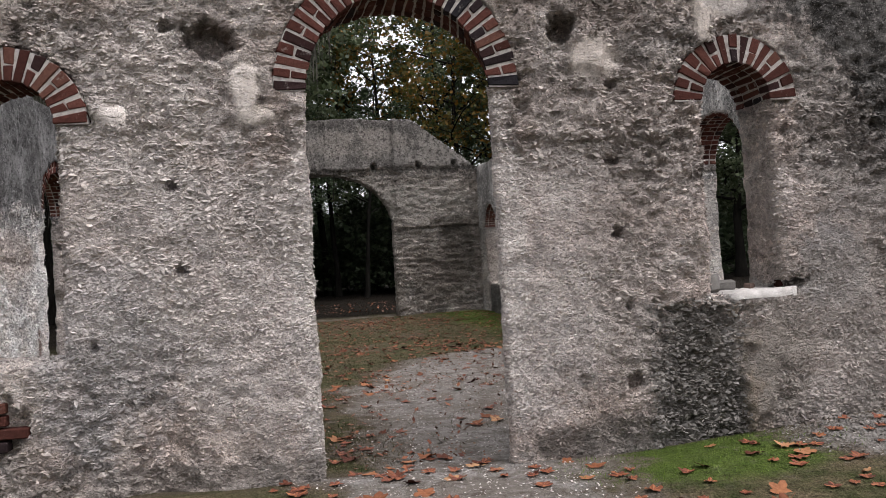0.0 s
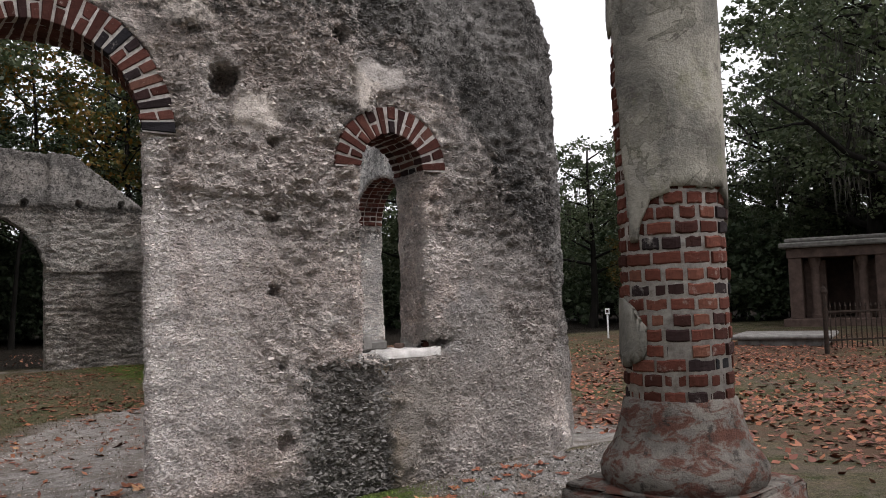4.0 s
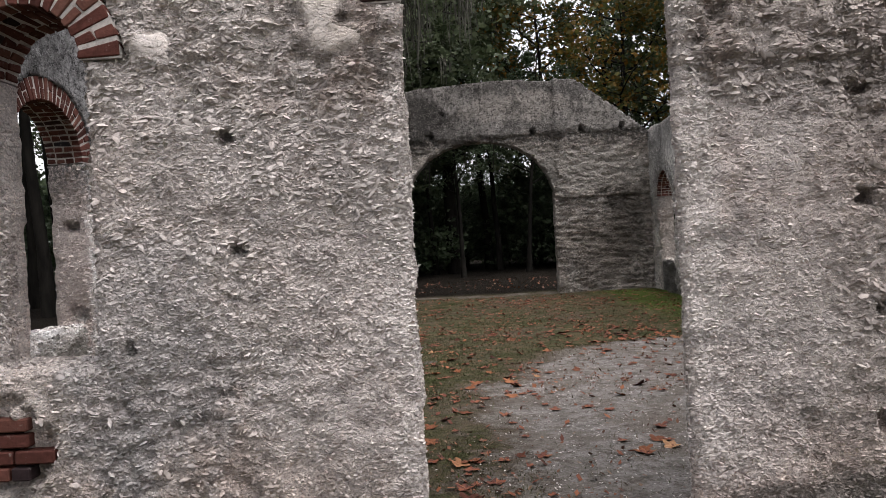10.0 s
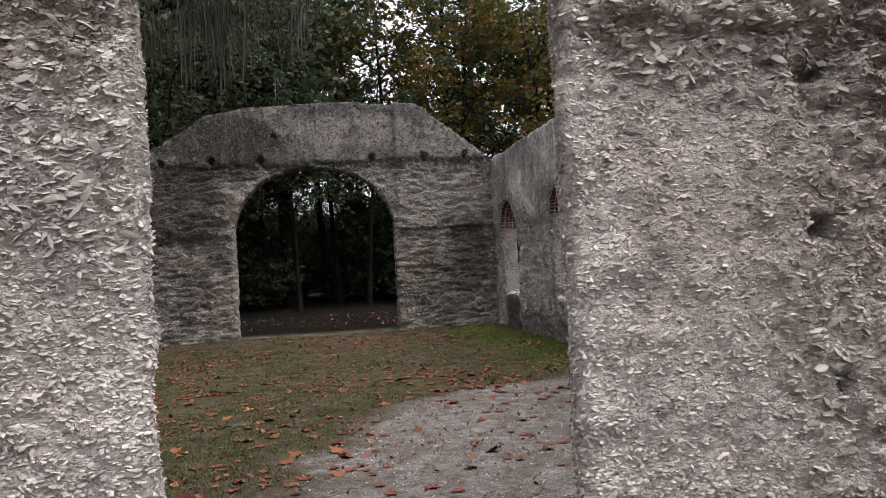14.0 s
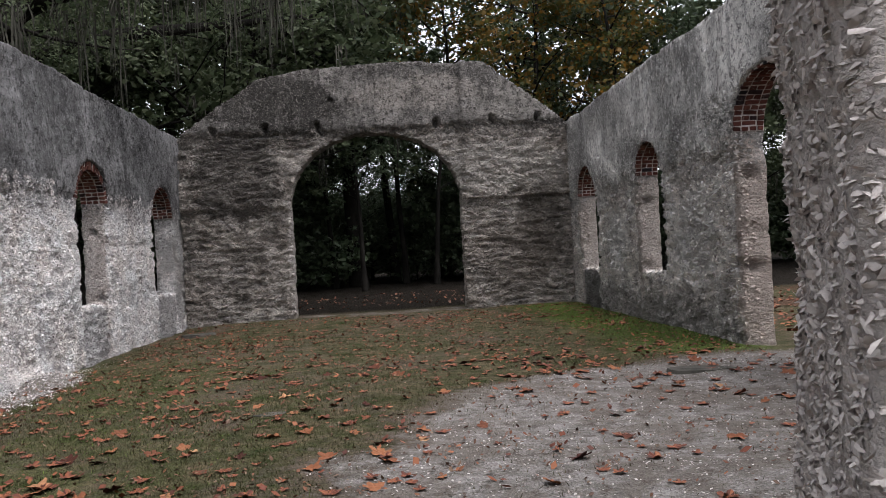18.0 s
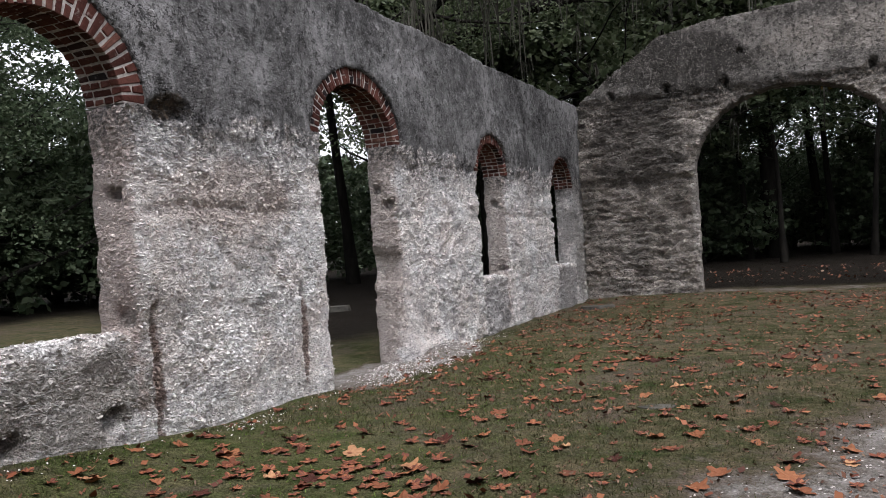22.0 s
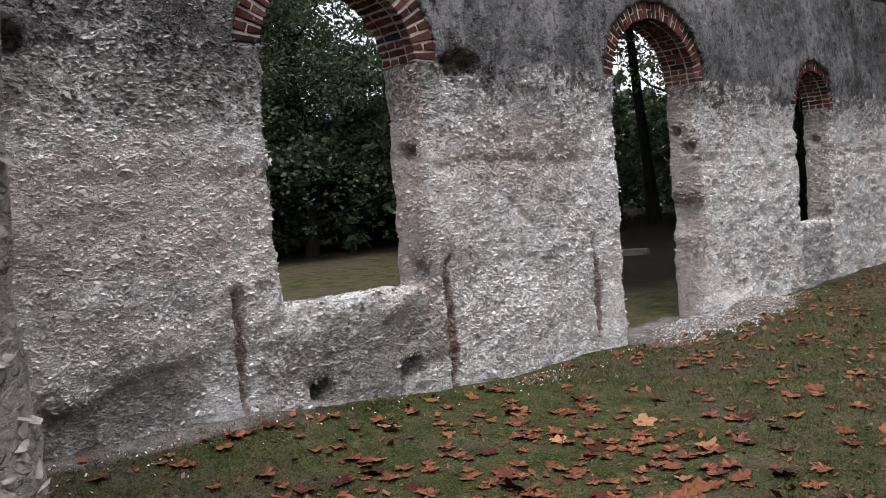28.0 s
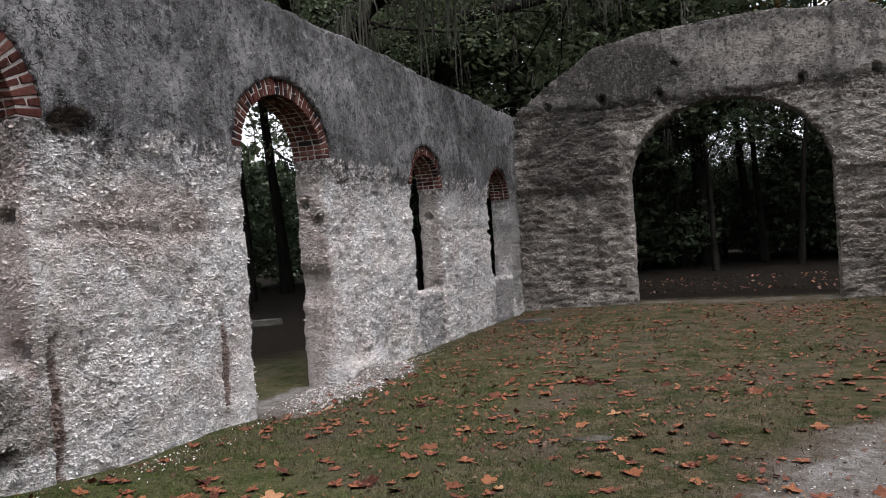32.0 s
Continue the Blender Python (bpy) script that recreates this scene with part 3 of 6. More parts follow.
class Wall:
    """A thick wall on a fine grid: openings and the ragged outline are cut by distance, then the surface is roughened.
    place(u, z, w) gives the world point of (along, up, depth)."""

    def __init__(self, name, u0, u1, z0, z1, cell, thick, place, solid, face, material, rough=0.018, layers=4, pits=(), mouths=(), ease=0.05):
        nu, nz = int(round((u1 - u0) / cell)) + 1, int(round((z1 - z0) / cell)) + 1
        u, z = [a.ravel() for a in np.meshgrid(np.linspace(u0, u1, nu), np.linspace(z0, z1, nz), indexing="ij")]
        d = solid(u, z)
        e = cell * 0.25
        gu, gz = (solid(u + e, z) - solid(u - e, z)) / (2 * e), (solid(u, z + e) - solid(u, z - e)) / (2 * e)
        near = np.abs(d) < cell * 0.55
        g = gu ** 2 + gz ** 2 + 1e-6
        u, z = np.where(near, u - d * gu / g, u), np.where(near, z - d * gz / g, z)
        ok = near | (d > 0)
        i, j = [a.ravel() for a in np.meshgrid(np.arange(nu - 1), np.arange(nz - 1), indexing="ij")]
        q = np.stack([i * nz + j, (i + 1) * nz + j, (i + 1) * nz + j + 1, i * nz + j + 1], 1)
        keep = ok[q].all(1) & (solid(u[q].mean(1), z[q].mean(1)) > 0)
        q = q[keep]
        used, q = np.unique(q, return_inverse=True)
        q = q.reshape(-1, 4)
        u, z, n = u[used], z[used], len(used)
        edges = np.concatenate([q[:, [k, (k + 1) % 4]] for k in range(4)])
        key = np.sort(edges, 1)
        _, first, count = np.unique(key[:, 0] * n + key[:, 1], return_index=True, return_counts=True)
        rim = edges[first[count == 1]]
        rim_v, rim_i = np.unique(rim, return_inverse=True)
        rim_i = rim_i.reshape(-1, 2)
        m = len(rim_v)
        # jambs and sills are worn round
        near = np.full(n, 9.0)
        for o in mouths:
            near = np.minimum(near, opening(u, z, *o) + np.where(z > o[3] - 0.02, 9.0, 0.0))
        r = ease * (1 + 0.35 * vnoise(flatp(u, z), 3, 19))
        short = np.clip(r - near, 0, r)
        turn = r - np.sqrt(np.maximum(r * r - short * short, 0))
        front = place(u, z, turn - face(u, z))
        rear = place(u, z, thick - turn)
        mids = [place(u[rim_v], z[rim_v], turn[rim_v] + (thick - 2 * turn[rim_v]) * k / layers) for k in range(1, layers)]
        verts = np.concatenate([front, rear, *mids])
        lines = [rim_v] + [2 * n + k * m + np.arange(m) for k in range(layers - 1)] + [n + rim_v]
        faces = [q, q[:, ::-1] + n]
        for a, b in zip(lines, lines[1:]):
            faces.append(np.stack([a[rim_i[:, 1]], a[rim_i[:, 0]], b[rim_i[:, 0]], b[rim_i[:, 1]]], 1))
        jig = np.stack([vnoise(verts, 7, s) + 0.7 * vnoise(verts, 19, s + 3) + 0.45 * vnoise(verts, 41, s + 6) for s in (1, 2, 3)], 1)
        verts = verts + rough * jig
        # small sockets in the jambs: (centre, radius, push)
        for c, r, push in pits:
            k = np.linalg.norm(verts - np.array(c), axis=1) / r
            verts = verts + (1 - step(k, 0.6, 1.2))[:, None] * np.array(push)
        self.object = tagged(new(name, mesh_of(name, verts, np.concatenate(faces), material)), kind="structure")


def dents(u, z, spots):
    """Depth of old putlog holes and lost patches: (u, z, half width, half height, depth)."""
    out = np.zeros_like(u)
    for a, b, ru, rz, depth in spots:
        p = flatp(u, z)
        k = np.sqrt(((u - a) / ru) ** 2 + ((z - b) / rz) ** 2) + 0.3 * vnoise(p, 14, 3) + 0.15 * vnoise(p, 37, 4)
        out = np.maximum(out, depth * (1 - step(k, 0.85, 1.12)))
    return out


def flatp(u, z):
    return np.stack([u, z, np.zeros_like(u)], 1)


# ---- plan ----
HALF, DEEP, TOP = 4.05, 16.0, 3.84
T_FRONT, T_SIDE, T_BACK = 0.46, 0.36, 0.60
RING = 0.21
# arched openings: middle, half width, bottom, spring, rise
F_DOOR = (-0.022, 0.582, -1.0, 2.50, 0.61)
F_WIN_R = (2.315, 0.255, 1.04, 2.37, 0.26)
F_WIN_L = (-2.375, 0.265, 0.93, 2.33, 0.27)
SIDE_RING = (0.2, 0.17, 0.12, 0.035)
SIDE = [(3.455, 0.605, 0.82, 2.37, 0.50), (7.215, 0.74, -1.0, 2.40, 0.57), (11.0, 0.535, 0.76, 2.25, 0.45), (14.68, 0.64, 0.75, 2.2, 0.53)]


def wider(o, by=RING):
    return (o[0], o[1] + by, o[2], o[3], o[4] + by)


def arched(u, z, o, ring=RING):
    """The hole for an opening with its brick ring: wide above the spring, the bare opening below."""
    return np.minimum(opening(u, z, *o), np.maximum(opening(u, z, *wider(o, ring)), o[3] - z))


# ---- front wall, its ends turning round into the side walls ----
BEND, FLAT, SPLAY = 0.85, 3.55, 0.3
F_END = FLAT + BEND * math.pi / 2


def place_front(u, z, w):
    a = np.clip((np.abs(u) - FLAT) / BEND, 0, math.pi / 2)
    r = BEND - w
    x = np.where(a > 0, FLAT + r * np.sin(a), np.abs(u))
    y = np.where(a > 0, BEND - r * np.cos(a), w)
    # the doorway widens towards the inside
    skew = SPLAY * w * np.clip(u / 0.3, -1, 1) * step(np.abs(u), 1.5, 0.95)
    # the weathered corner leans in as it rises
    lean = 0.033 * np.maximum(z, 0) * step(u, 2.6, 3.7) * (1 - step(a, 0.9, 1.5))
    return np.stack([np.sign(u) * x + skew - lean, y, z], 1)


def solid_front(u, z):
    p = flatp(u, z)
    top = 4.15 + 0.12 * fbm(p, 0.9, 5) - 0.55 * step(u, 3.3, 4.6) - z
    d = np.minimum(top, z + 0.3)
    for o, jag in ((F_DOOR, 0.012), (F_WIN_R, 0.01), (F_WIN_L, 0.01)):
        d = np.minimum(d, arched(u, z, o) + jag * vnoise(p, 6, 8))
    return d


F_DENTS = [(2.66, 1.085, 0.13, 0.05, 0.16), (1.08, 2.88, 0.095, 0.10, 0.26), (1.415, 2.49, 0.035, 0.03, 0.12), (1.455, 1.0, 0.035, 0.032, 0.13), (1.40, 1.5, 0.045, 0.045, 0.14),
           (1.397, 1.99, 0.075, 0.032, 0.14), (1.923, 3.30, 0.05, 0.055, 0.2), (3.286, 2.41, 0.035, 0.035, 0.12), (-1.455, 1.937, 0.04, 0.04, 0.12),
           (-1.42, 1.42, 0.04, 0.03, 0.12), (1.463, 0.5, 0.06, 0.07, 0.12), (-1.2, 2.83, 0.16, 0.12, 0.2), (-1.45, 2.92, 0.05, 0.04, 0.1),
           (-1.95, 0.98, 0.03, 0.03, 0.1), (-2.62, 0.56, 0.25, 0.23, 0.075)]


def face_front(u, z):
    p = flatp(u, z)
    calm = 1 - 0.75 * step(np.abs(u), 1.7, 1.0) * step(z, 2.2, 1.8)
    worn = (step(fbm(p, 0.8, 24), -0.25, 0.55) + 0.9 * step(z + 0.25 * vnoise(p, 2, 25), 1.6, 2.1)) * calm
    out = 0.018 * fbm(p, 1.6, 21) + 0.010 * fbm(p, 5, 22) - 0.045 * worn * np.abs(fbm(flatp(u, z * 1.6), 9, 23)) ** 0.8
    out -= dents(u, z, F_DENTS)
    # the lower courses left of the window stand back, rough and shelly, below a ragged line
    out -= 0.035 * step(z + 0.05 * vnoise(p, 3, 4), 1.02, 0.96) * step(u + 0.08 * vnoise(p, 4, 3), 1.62, 1.72) * step(u, 2.5, 2.3)
    # the old skin stands proud of the shells
    for a, b, ru, rz in LIME_SKIN + PANEL:
        k = np.sqrt(((u - a) / ru) ** 2 + ((z - b) / rz) ** 2) + 0.6 * vnoise(p, 7, 5) + 0.3 * vnoise(p, 17, 6)
        skin = 1 - step(k, 0.72, 0.9)
        out = out * (1 - 0.8 * skin) + 0.018 * skin
    out += 0.04 * step(z + 0.03 * vnoise(p, 5, 9) + 0.02 * vnoise(p, 17, 9), 2.13, 2.16) * step(u, 0.75, 0.9) * step(u, 2.2, 2.0)
    return out


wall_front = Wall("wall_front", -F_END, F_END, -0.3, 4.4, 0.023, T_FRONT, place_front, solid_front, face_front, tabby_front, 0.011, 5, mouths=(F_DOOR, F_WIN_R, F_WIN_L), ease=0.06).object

# ---- side walls ----
L_DENTS = [(5.64, 2.35, 0.05, 0.05, 0.1), (3.07, 0.27, 0.085, 0.07, 0.28), (3.82, 0.27, 0.085, 0.085, 0.28), (4.48, 2.36, 0.17, 0.1, 0.13), (1.47, 2.3, 0.08, 0.06, 0.15)]
L_GROOVES = [(2.545, 0.30, 0.98), (4.25, 0.02, 0.97), (6.04, 0.02, 0.95), (8.75, 0.1, 0.55), (10.25, 0.0, 0.75), (12.2, 0.0, 0.8)]


def solid_side(u, z, left):
    p = flatp(u, z)
    p[:, 2] += 7.0 * left
    d = np.minimum(TOP + 0.035 * fbm(p, 1.1, 31) - z, z + 0.4)
    for k, o in enumerate(SIDE):
        jag = 0.02 if k < 2 else 0.01
        cut = arched(u, z, o, SIDE_RING[k]) if left and k < 3 else opening(u, z, *wider(o, 0.035))
        d = np.minimum(d, cut + jag * vnoise(p, 5, 33 + k))
    if left:
        # broken lower corner of the first window and the gnawed jamb of the doorway
        d = np.minimum(d, np.sqrt(((u - 4.0) / 1.2) ** 2 + (z - 0.86) ** 2) - 0.07)
        d = np.minimum(d, np.sqrt((u - 7.9) ** 2 + ((z - 1.05) / 1.6) ** 2) - 0.14)
    return d


def face_left(u, z):
    p = flatp(u, z)
    worn = step(fbm(p, 0.7, 44), -0.2, 0.6) * step(z, 2.5, 2.2)
    out = 0.016 * fbm(p, 1.4, 41) + 0.010 * fbm(p, 5, 42) - 0.028 * worn * np.abs(fbm(flatp(u, z * 1.8), 8, 49)) ** 0.8 - dents(u, z, L_DENTS)
    out -= 0.035 * step(u, 7.5, 8.5) * step(z, 2.5, 2.2) * np.abs(fbm(flatp(u, z * 2.0), 6, 39))
    out += 0.022 * step(z + 0.1 * fbm(p, 2.2, 43), 2.25, 2.32)
    for a, lo, hi in L_GROOVES:
        out -= 0.075 * (1 - step(np.abs(u - a - 0.015 * vnoise(p, 3, 45)), 0.018, 0.04)) * step(z, lo - 0.04, lo + 0.02) * step(z, hi + 0.03, hi - 0.03)
    # courses of the old forms, and the weak band that has worn back
    out -= 0.03 * np.exp(-((z - 1.62 - 0.05 * vnoise(p, 1.5, 47)) / 0.05) ** 2) * step(vnoise(p, 0.8, 46), -0.2, 0.3)
    out -= 0.07 * step(z + 0.12 * vnoise(p, 2.5, 48), 0.62, 0.5) * step(u, 2.5, 2.2)
    out += 0.10 * step(z, 0.25, 0.05) * step(u, 7.9, 8.1) * step(u, 9.3, 8.9)
    return out


def face_right(u, z):
    p = flatp(u, z)
    return -0.055 * np.abs(fbm(flatp(u * 0.5, z * 2.0), 5, 54)) * step(z, 2.5, 2.2) + 0.014 * fbm(p, 1.4, 51) + 0.009 * fbm(p, 5, 52) + 0.02 * step(z + 0.1 * fbm(p, 1.5, 53), 2.2, 2.3)


def place_left(u, z, w):
    return np.stack([-HALF - 0.02 - w, u, z], 1)


def place_right(u, z, w):
    return np.stack([HALF - 0.03 + w, -u, z], 1)


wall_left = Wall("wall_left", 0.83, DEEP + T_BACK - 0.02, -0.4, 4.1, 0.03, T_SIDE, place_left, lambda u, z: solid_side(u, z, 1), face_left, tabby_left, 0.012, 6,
                 [((-4.27, 11.54, 1.83), 0.06, (0, 0.12, 0)), ((-4.2, 11.54, 0.84), 0.06, (0, 0.12, 0)), ((-4.32, 7.95, 1.93), 0.06, (0, 0.12, 0)), ((-4.2, 7.95, 1.75), 0.07, (0, 0.12, 0)),
                  ((-4.22, 4.06, 1.75), 0.06, (0, 0.12, 0)), ((-4.2, 4.06, 0.9), 0.09, (0, 0.12, 0))], SIDE, 0.045).object
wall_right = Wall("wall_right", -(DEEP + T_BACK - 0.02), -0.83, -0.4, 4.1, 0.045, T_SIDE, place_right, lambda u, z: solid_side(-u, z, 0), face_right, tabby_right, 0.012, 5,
                  [((4.2, 11.54, 1.87), 0.07, (0, 0.12, 0)), ((4.12, 11.54, 0.86), 0.07, (0, 0.12, 0)), ((4.18, 7.955, 1.93), 0.08, (0, 0.12, 0)), ((4.18, 7.955, 0.88), 0.08, (0, 0.12, 0))], [(-o[0], *o[1:]) for o in SIDE], 0.04).object

# ---- end wall with the great arch ----
ARCH = (-0.07, 1.79, -1.0, 2.36, 1.46)
GABLE_X = [-4.2, -4.02, -3.2, -2.3, -1.5, -0.5, 0.9, 2.28, 4.0, 4.2]
GABLE_Z = [3.84, 3.86, 4.42, 4.97, 5.16, 5.2, 5.22, 5.18, 3.83, 3.82]


def solid_back(u, z):
    p = flatp(u, z)
    slope = np.interp(u, GABLE_X, GABLE_Z) + 0.03 * fbm(p, 1.2, 61)
    d = np.minimum((slope - z) * 0.85, z + 0.4)
    return np.minimum(d, opening(u, z, *ARCH) + 0.015 * vnoise(p, 4, 62))


B_DENTS = [(x, 3.96, 0.06, 0.085, 0.22) for x in (-3.317, -2.252, -1.193, 1.251, 2.426, 3.373)] + [(-0.9, 4.5, 0.05, 0.05, 0.1), (-3.3, 0.75, 0.06, 0.05, 0.1),
           (-2.6, 0.8, 0.06, 0.05, 0.1), (-2.1, 1.5, 0.05, 0.05, 0.1), (2.6, 1.4, 0.05, 0.05, 0.1)]


def face_back(u, z):
    p = flatp(u, z)
    out = -0.1 * np.abs(fbm(flatp(u * 0.5, z * 2.2), 5.5, 67)) * step(z, 4.0, 3.8) + 0.014 * fbm(p, 1.4, 63) + 0.010 * fbm(p, 5, 64) - dents(u, z, B_DENTS)
    out += 0.11 * step(z + 0.015 * vnoise(p, 2, 65), 2.33, 2.36) * step(np.abs(u + 0.07), 1.8, 1.9)
    out += 0.07 * step(z + 0.02 * vnoise(p, 2, 66), 3.86, 3.9)
    return out


wall_back = Wall("wall_back", -HALF - 0.02, HALF - 0.03, -0.4, 5.5, 0.04, T_BACK, lambda u, z, w: np.stack([u, DEEP + w, z], 1), solid_back, face_back, tabby_back, 0.013, 4, (), [ARCH], 0.04).object


# ---- ground: one sheet out to the horizon ----
def ground_z(x, y):
    p = np.stack([x, y, np.zeros_like(x)], 1)
    z = 0.025 * fbm(p, 0.6, 71) + 0.012 * vnoise(p, 3, 72)
    z += 0.08 * step(y, 0.6, -0.3) + 0.03 * step(y, 13, 17)
    z += 0.13 * np.exp(-((x + 3.95) / 0.3) ** 2 - ((y - 8.65) / 0.65) ** 2)
    z += 0.10 * step(x, 1.0, 3.4) * step(y, -1.6, -0.1) * step(y, 2.0, 0.2)
    z += 0.30 * step(x, -3.2, -4.0) * step(y, 5.6, 1.6) * step(y, 0.2, 0.6)
    return z - 0.05 * step(x, -3.0, -4.0) * step(y, 5.5, 7) * step(np.abs(x), 5.0, 4.4)


def lawn_masks(x, y):
    p = np.stack([x, y, np.zeros_like(x)], 1)
    wob = 0.35 * fbm(p, 0.9, 81)
    side = x + 0.38 - np.interp(y, [2.5, 3.6, 5.5, 6.3, 7.2], [-0.1, -0.1, 0.6, 1.2, 2.2]) + wob
    gravel = step(np.minimum(side, 7.35 - y + wob), -0.35, 0.5) * step(x, 7.5, 5.0)
    out = step(-y, -0.35, -0.12)
    doorway = step(0.9 - np.abs(x - 0.1) + wob, -0.2, 0.4) * step(y, -2.6, -0.8)
    heap = step(0.9 - np.hypot((x - 3.45) / 1.35, (y + 0.55) / 0.7) + 0.5 * wob, -0.1, 0.2)
    gravel = np.maximum(gravel * (1 - out), out * np.maximum(doorway * 0.75, heap * 0.8))
    gravel = np.maximum(gravel, 0.35 * step(0.28 - np.abs(y - 16.35) + 0.3 * wob, -0.1, 0.1) * step(np.abs(x), 2.0, 1.7))
    chalk = np.maximum(step(1.0 - np.hypot((x + 3.9) / 0.5, (y - 8.3) / 1.25) + 0.5 * wob, -0.1, 0.25), step(0.13 - np.abs(x + 4.02) + 0.1 * wob, -0.06, 0.08) * step(y, 0.8, 1.2) * step(y, 3.2, 2.2))
    chalk = np.maximum(chalk, step(0.5 - np.abs(x + 4.1), 0, 0.15) * step(0.75 - np.abs(y - 7.2) + 0.2 * wob, -0.1, 0.1) * 0.7)
    gravel = np.maximum(gravel, chalk)
    moss = np.maximum(step(0.85 - np.hypot((x - 1.75) / 1.3, (y + 0.45) / 0.6) + 0.3 * wob, -0.1, 0.3),
                      step(x + 0.6 * wob, 2.3, 3.4) * step(y, 7.2, 8.0) * step(y, 16.5, 15.5) * (1 - step(x, 4.1, 4.3)))
    moss = np.maximum(moss, 0.3 * step(x, 0.0, -3.0) * step(y, 13, 4) * step(y, 0.5, 1.0))
    litter = step(x, 4.6, 5.6) * (0.55 + 0.25 * fbm(p, 0.3, 83)) * (1 - step(np.hypot(x, y), 22, 40) * 0.6)
    litter = np.maximum(litter, 0.6 * step(y, 17.2, 19.5))
    # ground that gets tree shade painted into its colour
    wood_shade = np.maximum(step(y, 16.5, 17.5), step(x, -5.0, -6.5) * step(y + 0.55 * x, 4.5, 7.0))
    wood_shade = np.maximum(wood_shade, step(x, -17.5, -19.0))
    return np.clip(gravel, 0, 1), np.clip(moss, 0, 1), np.clip(litter * (1 - wood_shade), 0, 1), wood_shade


def make_ground():
    far = [45, 60, 90, 150, 300, 700, 2000]
    xs = np.array([-v for v in far[::-1]] + list(np.arange(-34, -7, 1.5)) + list(np.arange(-7, 9, 0.085)) + list(np.arange(9, 38, 1.5)) + far)
    ys = np.array([-v for v in far[::-1]] + list(np.arange(-36, -6, 1.5)) + list(np.arange(-6, 18, 0.085)) + list(np.arange(18, 44, 1.5)) + far)
    x, y = [a.ravel() for a in np.meshgrid(xs, ys, indexing="ij")]
    verts = np.stack([x, y, ground_z(x, y)], 1)
    i, j = [a.ravel() for a in np.meshgrid(np.arange(len(xs) - 1), np.arange(len(ys) - 1), indexing="ij")]
    n = len(ys)
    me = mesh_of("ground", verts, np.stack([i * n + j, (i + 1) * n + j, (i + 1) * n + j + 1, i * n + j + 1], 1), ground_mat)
    for name, values in zip(("gravel", "moss", "litter", "wood_shade"), lawn_masks(x, y)):
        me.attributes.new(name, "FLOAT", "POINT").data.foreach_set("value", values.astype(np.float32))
    return tagged(new("ground", me), kind="structure")


ground = make_ground()


# ---- brick arches over the openings ----
def wedge(a0, a1, r0, r1, d0, d1, half, rise, worn, splay=0.0):
    """One arch brick between two angles, two radii and two depths, in the arch's own plane (u, depth, z)."""
    rnd = random.Random(worn)
    bm = bmesh.new()
    pts = []
    for d in (d0, d1):
        for a, r in ((a0, r0), (a1, r0), (a1, r1), (a0, r1)):
            j = [rnd.uniform(-0.0065, 0.0065) for _ in range(3)]
            pts.append(bm.verts.new(((half + r + splay * d) * math.cos(a) + j[0], d + j[1], (rise + r) * math.sin(a) + j[2])))
    for f in ((0, 1, 2, 3), (7, 6, 5, 4), (0, 4, 5, 1), (1, 5, 6, 2), (2, 6, 7, 3), (3, 7, 4, 0)):
        bm.faces.new([pts[k] for k in f])
    bmesh.ops.recalc_face_normals(bm, faces=bm.faces)
    bmesh.ops.bevel(bm, geom=bm.edges[:], offset=0.005, segments=1, affect="EDGES")
    return bm


def brick_arch(wall, name, o, thick, matrix, ring=RING, splay=0.0, coarse=False):
    mid, half, low, spring, rise = o
    holder = new(name)
    holder.matrix_world = matrix @ Matrix.Translation((mid, 0, spring))
    tagged(holder, "arch of old red bricks in pale lime mortar", "brick arch", kind="structure")
    length = math.pi * (half + rise) / 2
    count = max(9, int(round((length + math.pi * ring * 0.35) / 0.068)))
    gap = 0.0098 if half < 0.3 or low > 0.8 else 0.0085
    # the mortar bed
    bm = bmesh.new()
    seg = count * 2
    rings = []
    for k in range(seg + 1):
        a = math.pi * k / seg
        rings.append([bm.verts.new(((half + r + splay * d) * math.cos(a), d, (rise + r) * math.sin(a))) for r, d in ((0.009, 0.007), (ring - 0.003, 0.007), (ring - 0.003, thick - 0.007), (0.009, thick - 0.007))])
    for p, q in zip(rings, rings[1:]):
        for k in range(4):
            bm.faces.new((p[k], p[(k + 1) % 4], q[(k + 1) % 4], q[k]))
    for c in (rings[0], rings[-1]):
        bm.faces.new(c)
    bmesh.ops.recalc_face_normals(bm, faces=bm.faces)
    part("mortar", bm, mortar, holder)
    rnd = random.Random(len(name) + int(mid * 100))
    for k in range(count):
        s0, s1 = math.pi * k / count, math.pi * (k + 1) / count
        g = gap / (half + 0.1)
        deep = [(0, thick / 2), (thick / 2, thick)] if coarse else [(thick * n / 4, thick * (n + 1) / 4) for n in range(4)]
        if (k % 2) and not coarse:
            deep = [(0, thick * 0.26), (thick * 0.26, thick * 0.74), (thick * 0.74, thick)]
        for n, (d0, d1) in enumerate(deep):
            radial = [(0.0, ring)] if (k + n) % 2 == 0 or coarse else [(0.0, ring * 0.47), (ring * 0.53, ring)]
            if (n and not coarse) or ring < 0.1:
                radial = radial[:1]
            for r0, r1 in radial:
                out = rnd.uniform(-0.006, 0.008)
                part("brick", wedge(s0 + g, s1 - g, r0 - out * 0.4, r1, d0 + (0.005 if n else -0.002 + out * 0.7), d1 - 0.01, half, rise, rnd.random(), splay), brick_red, holder)
    return holder


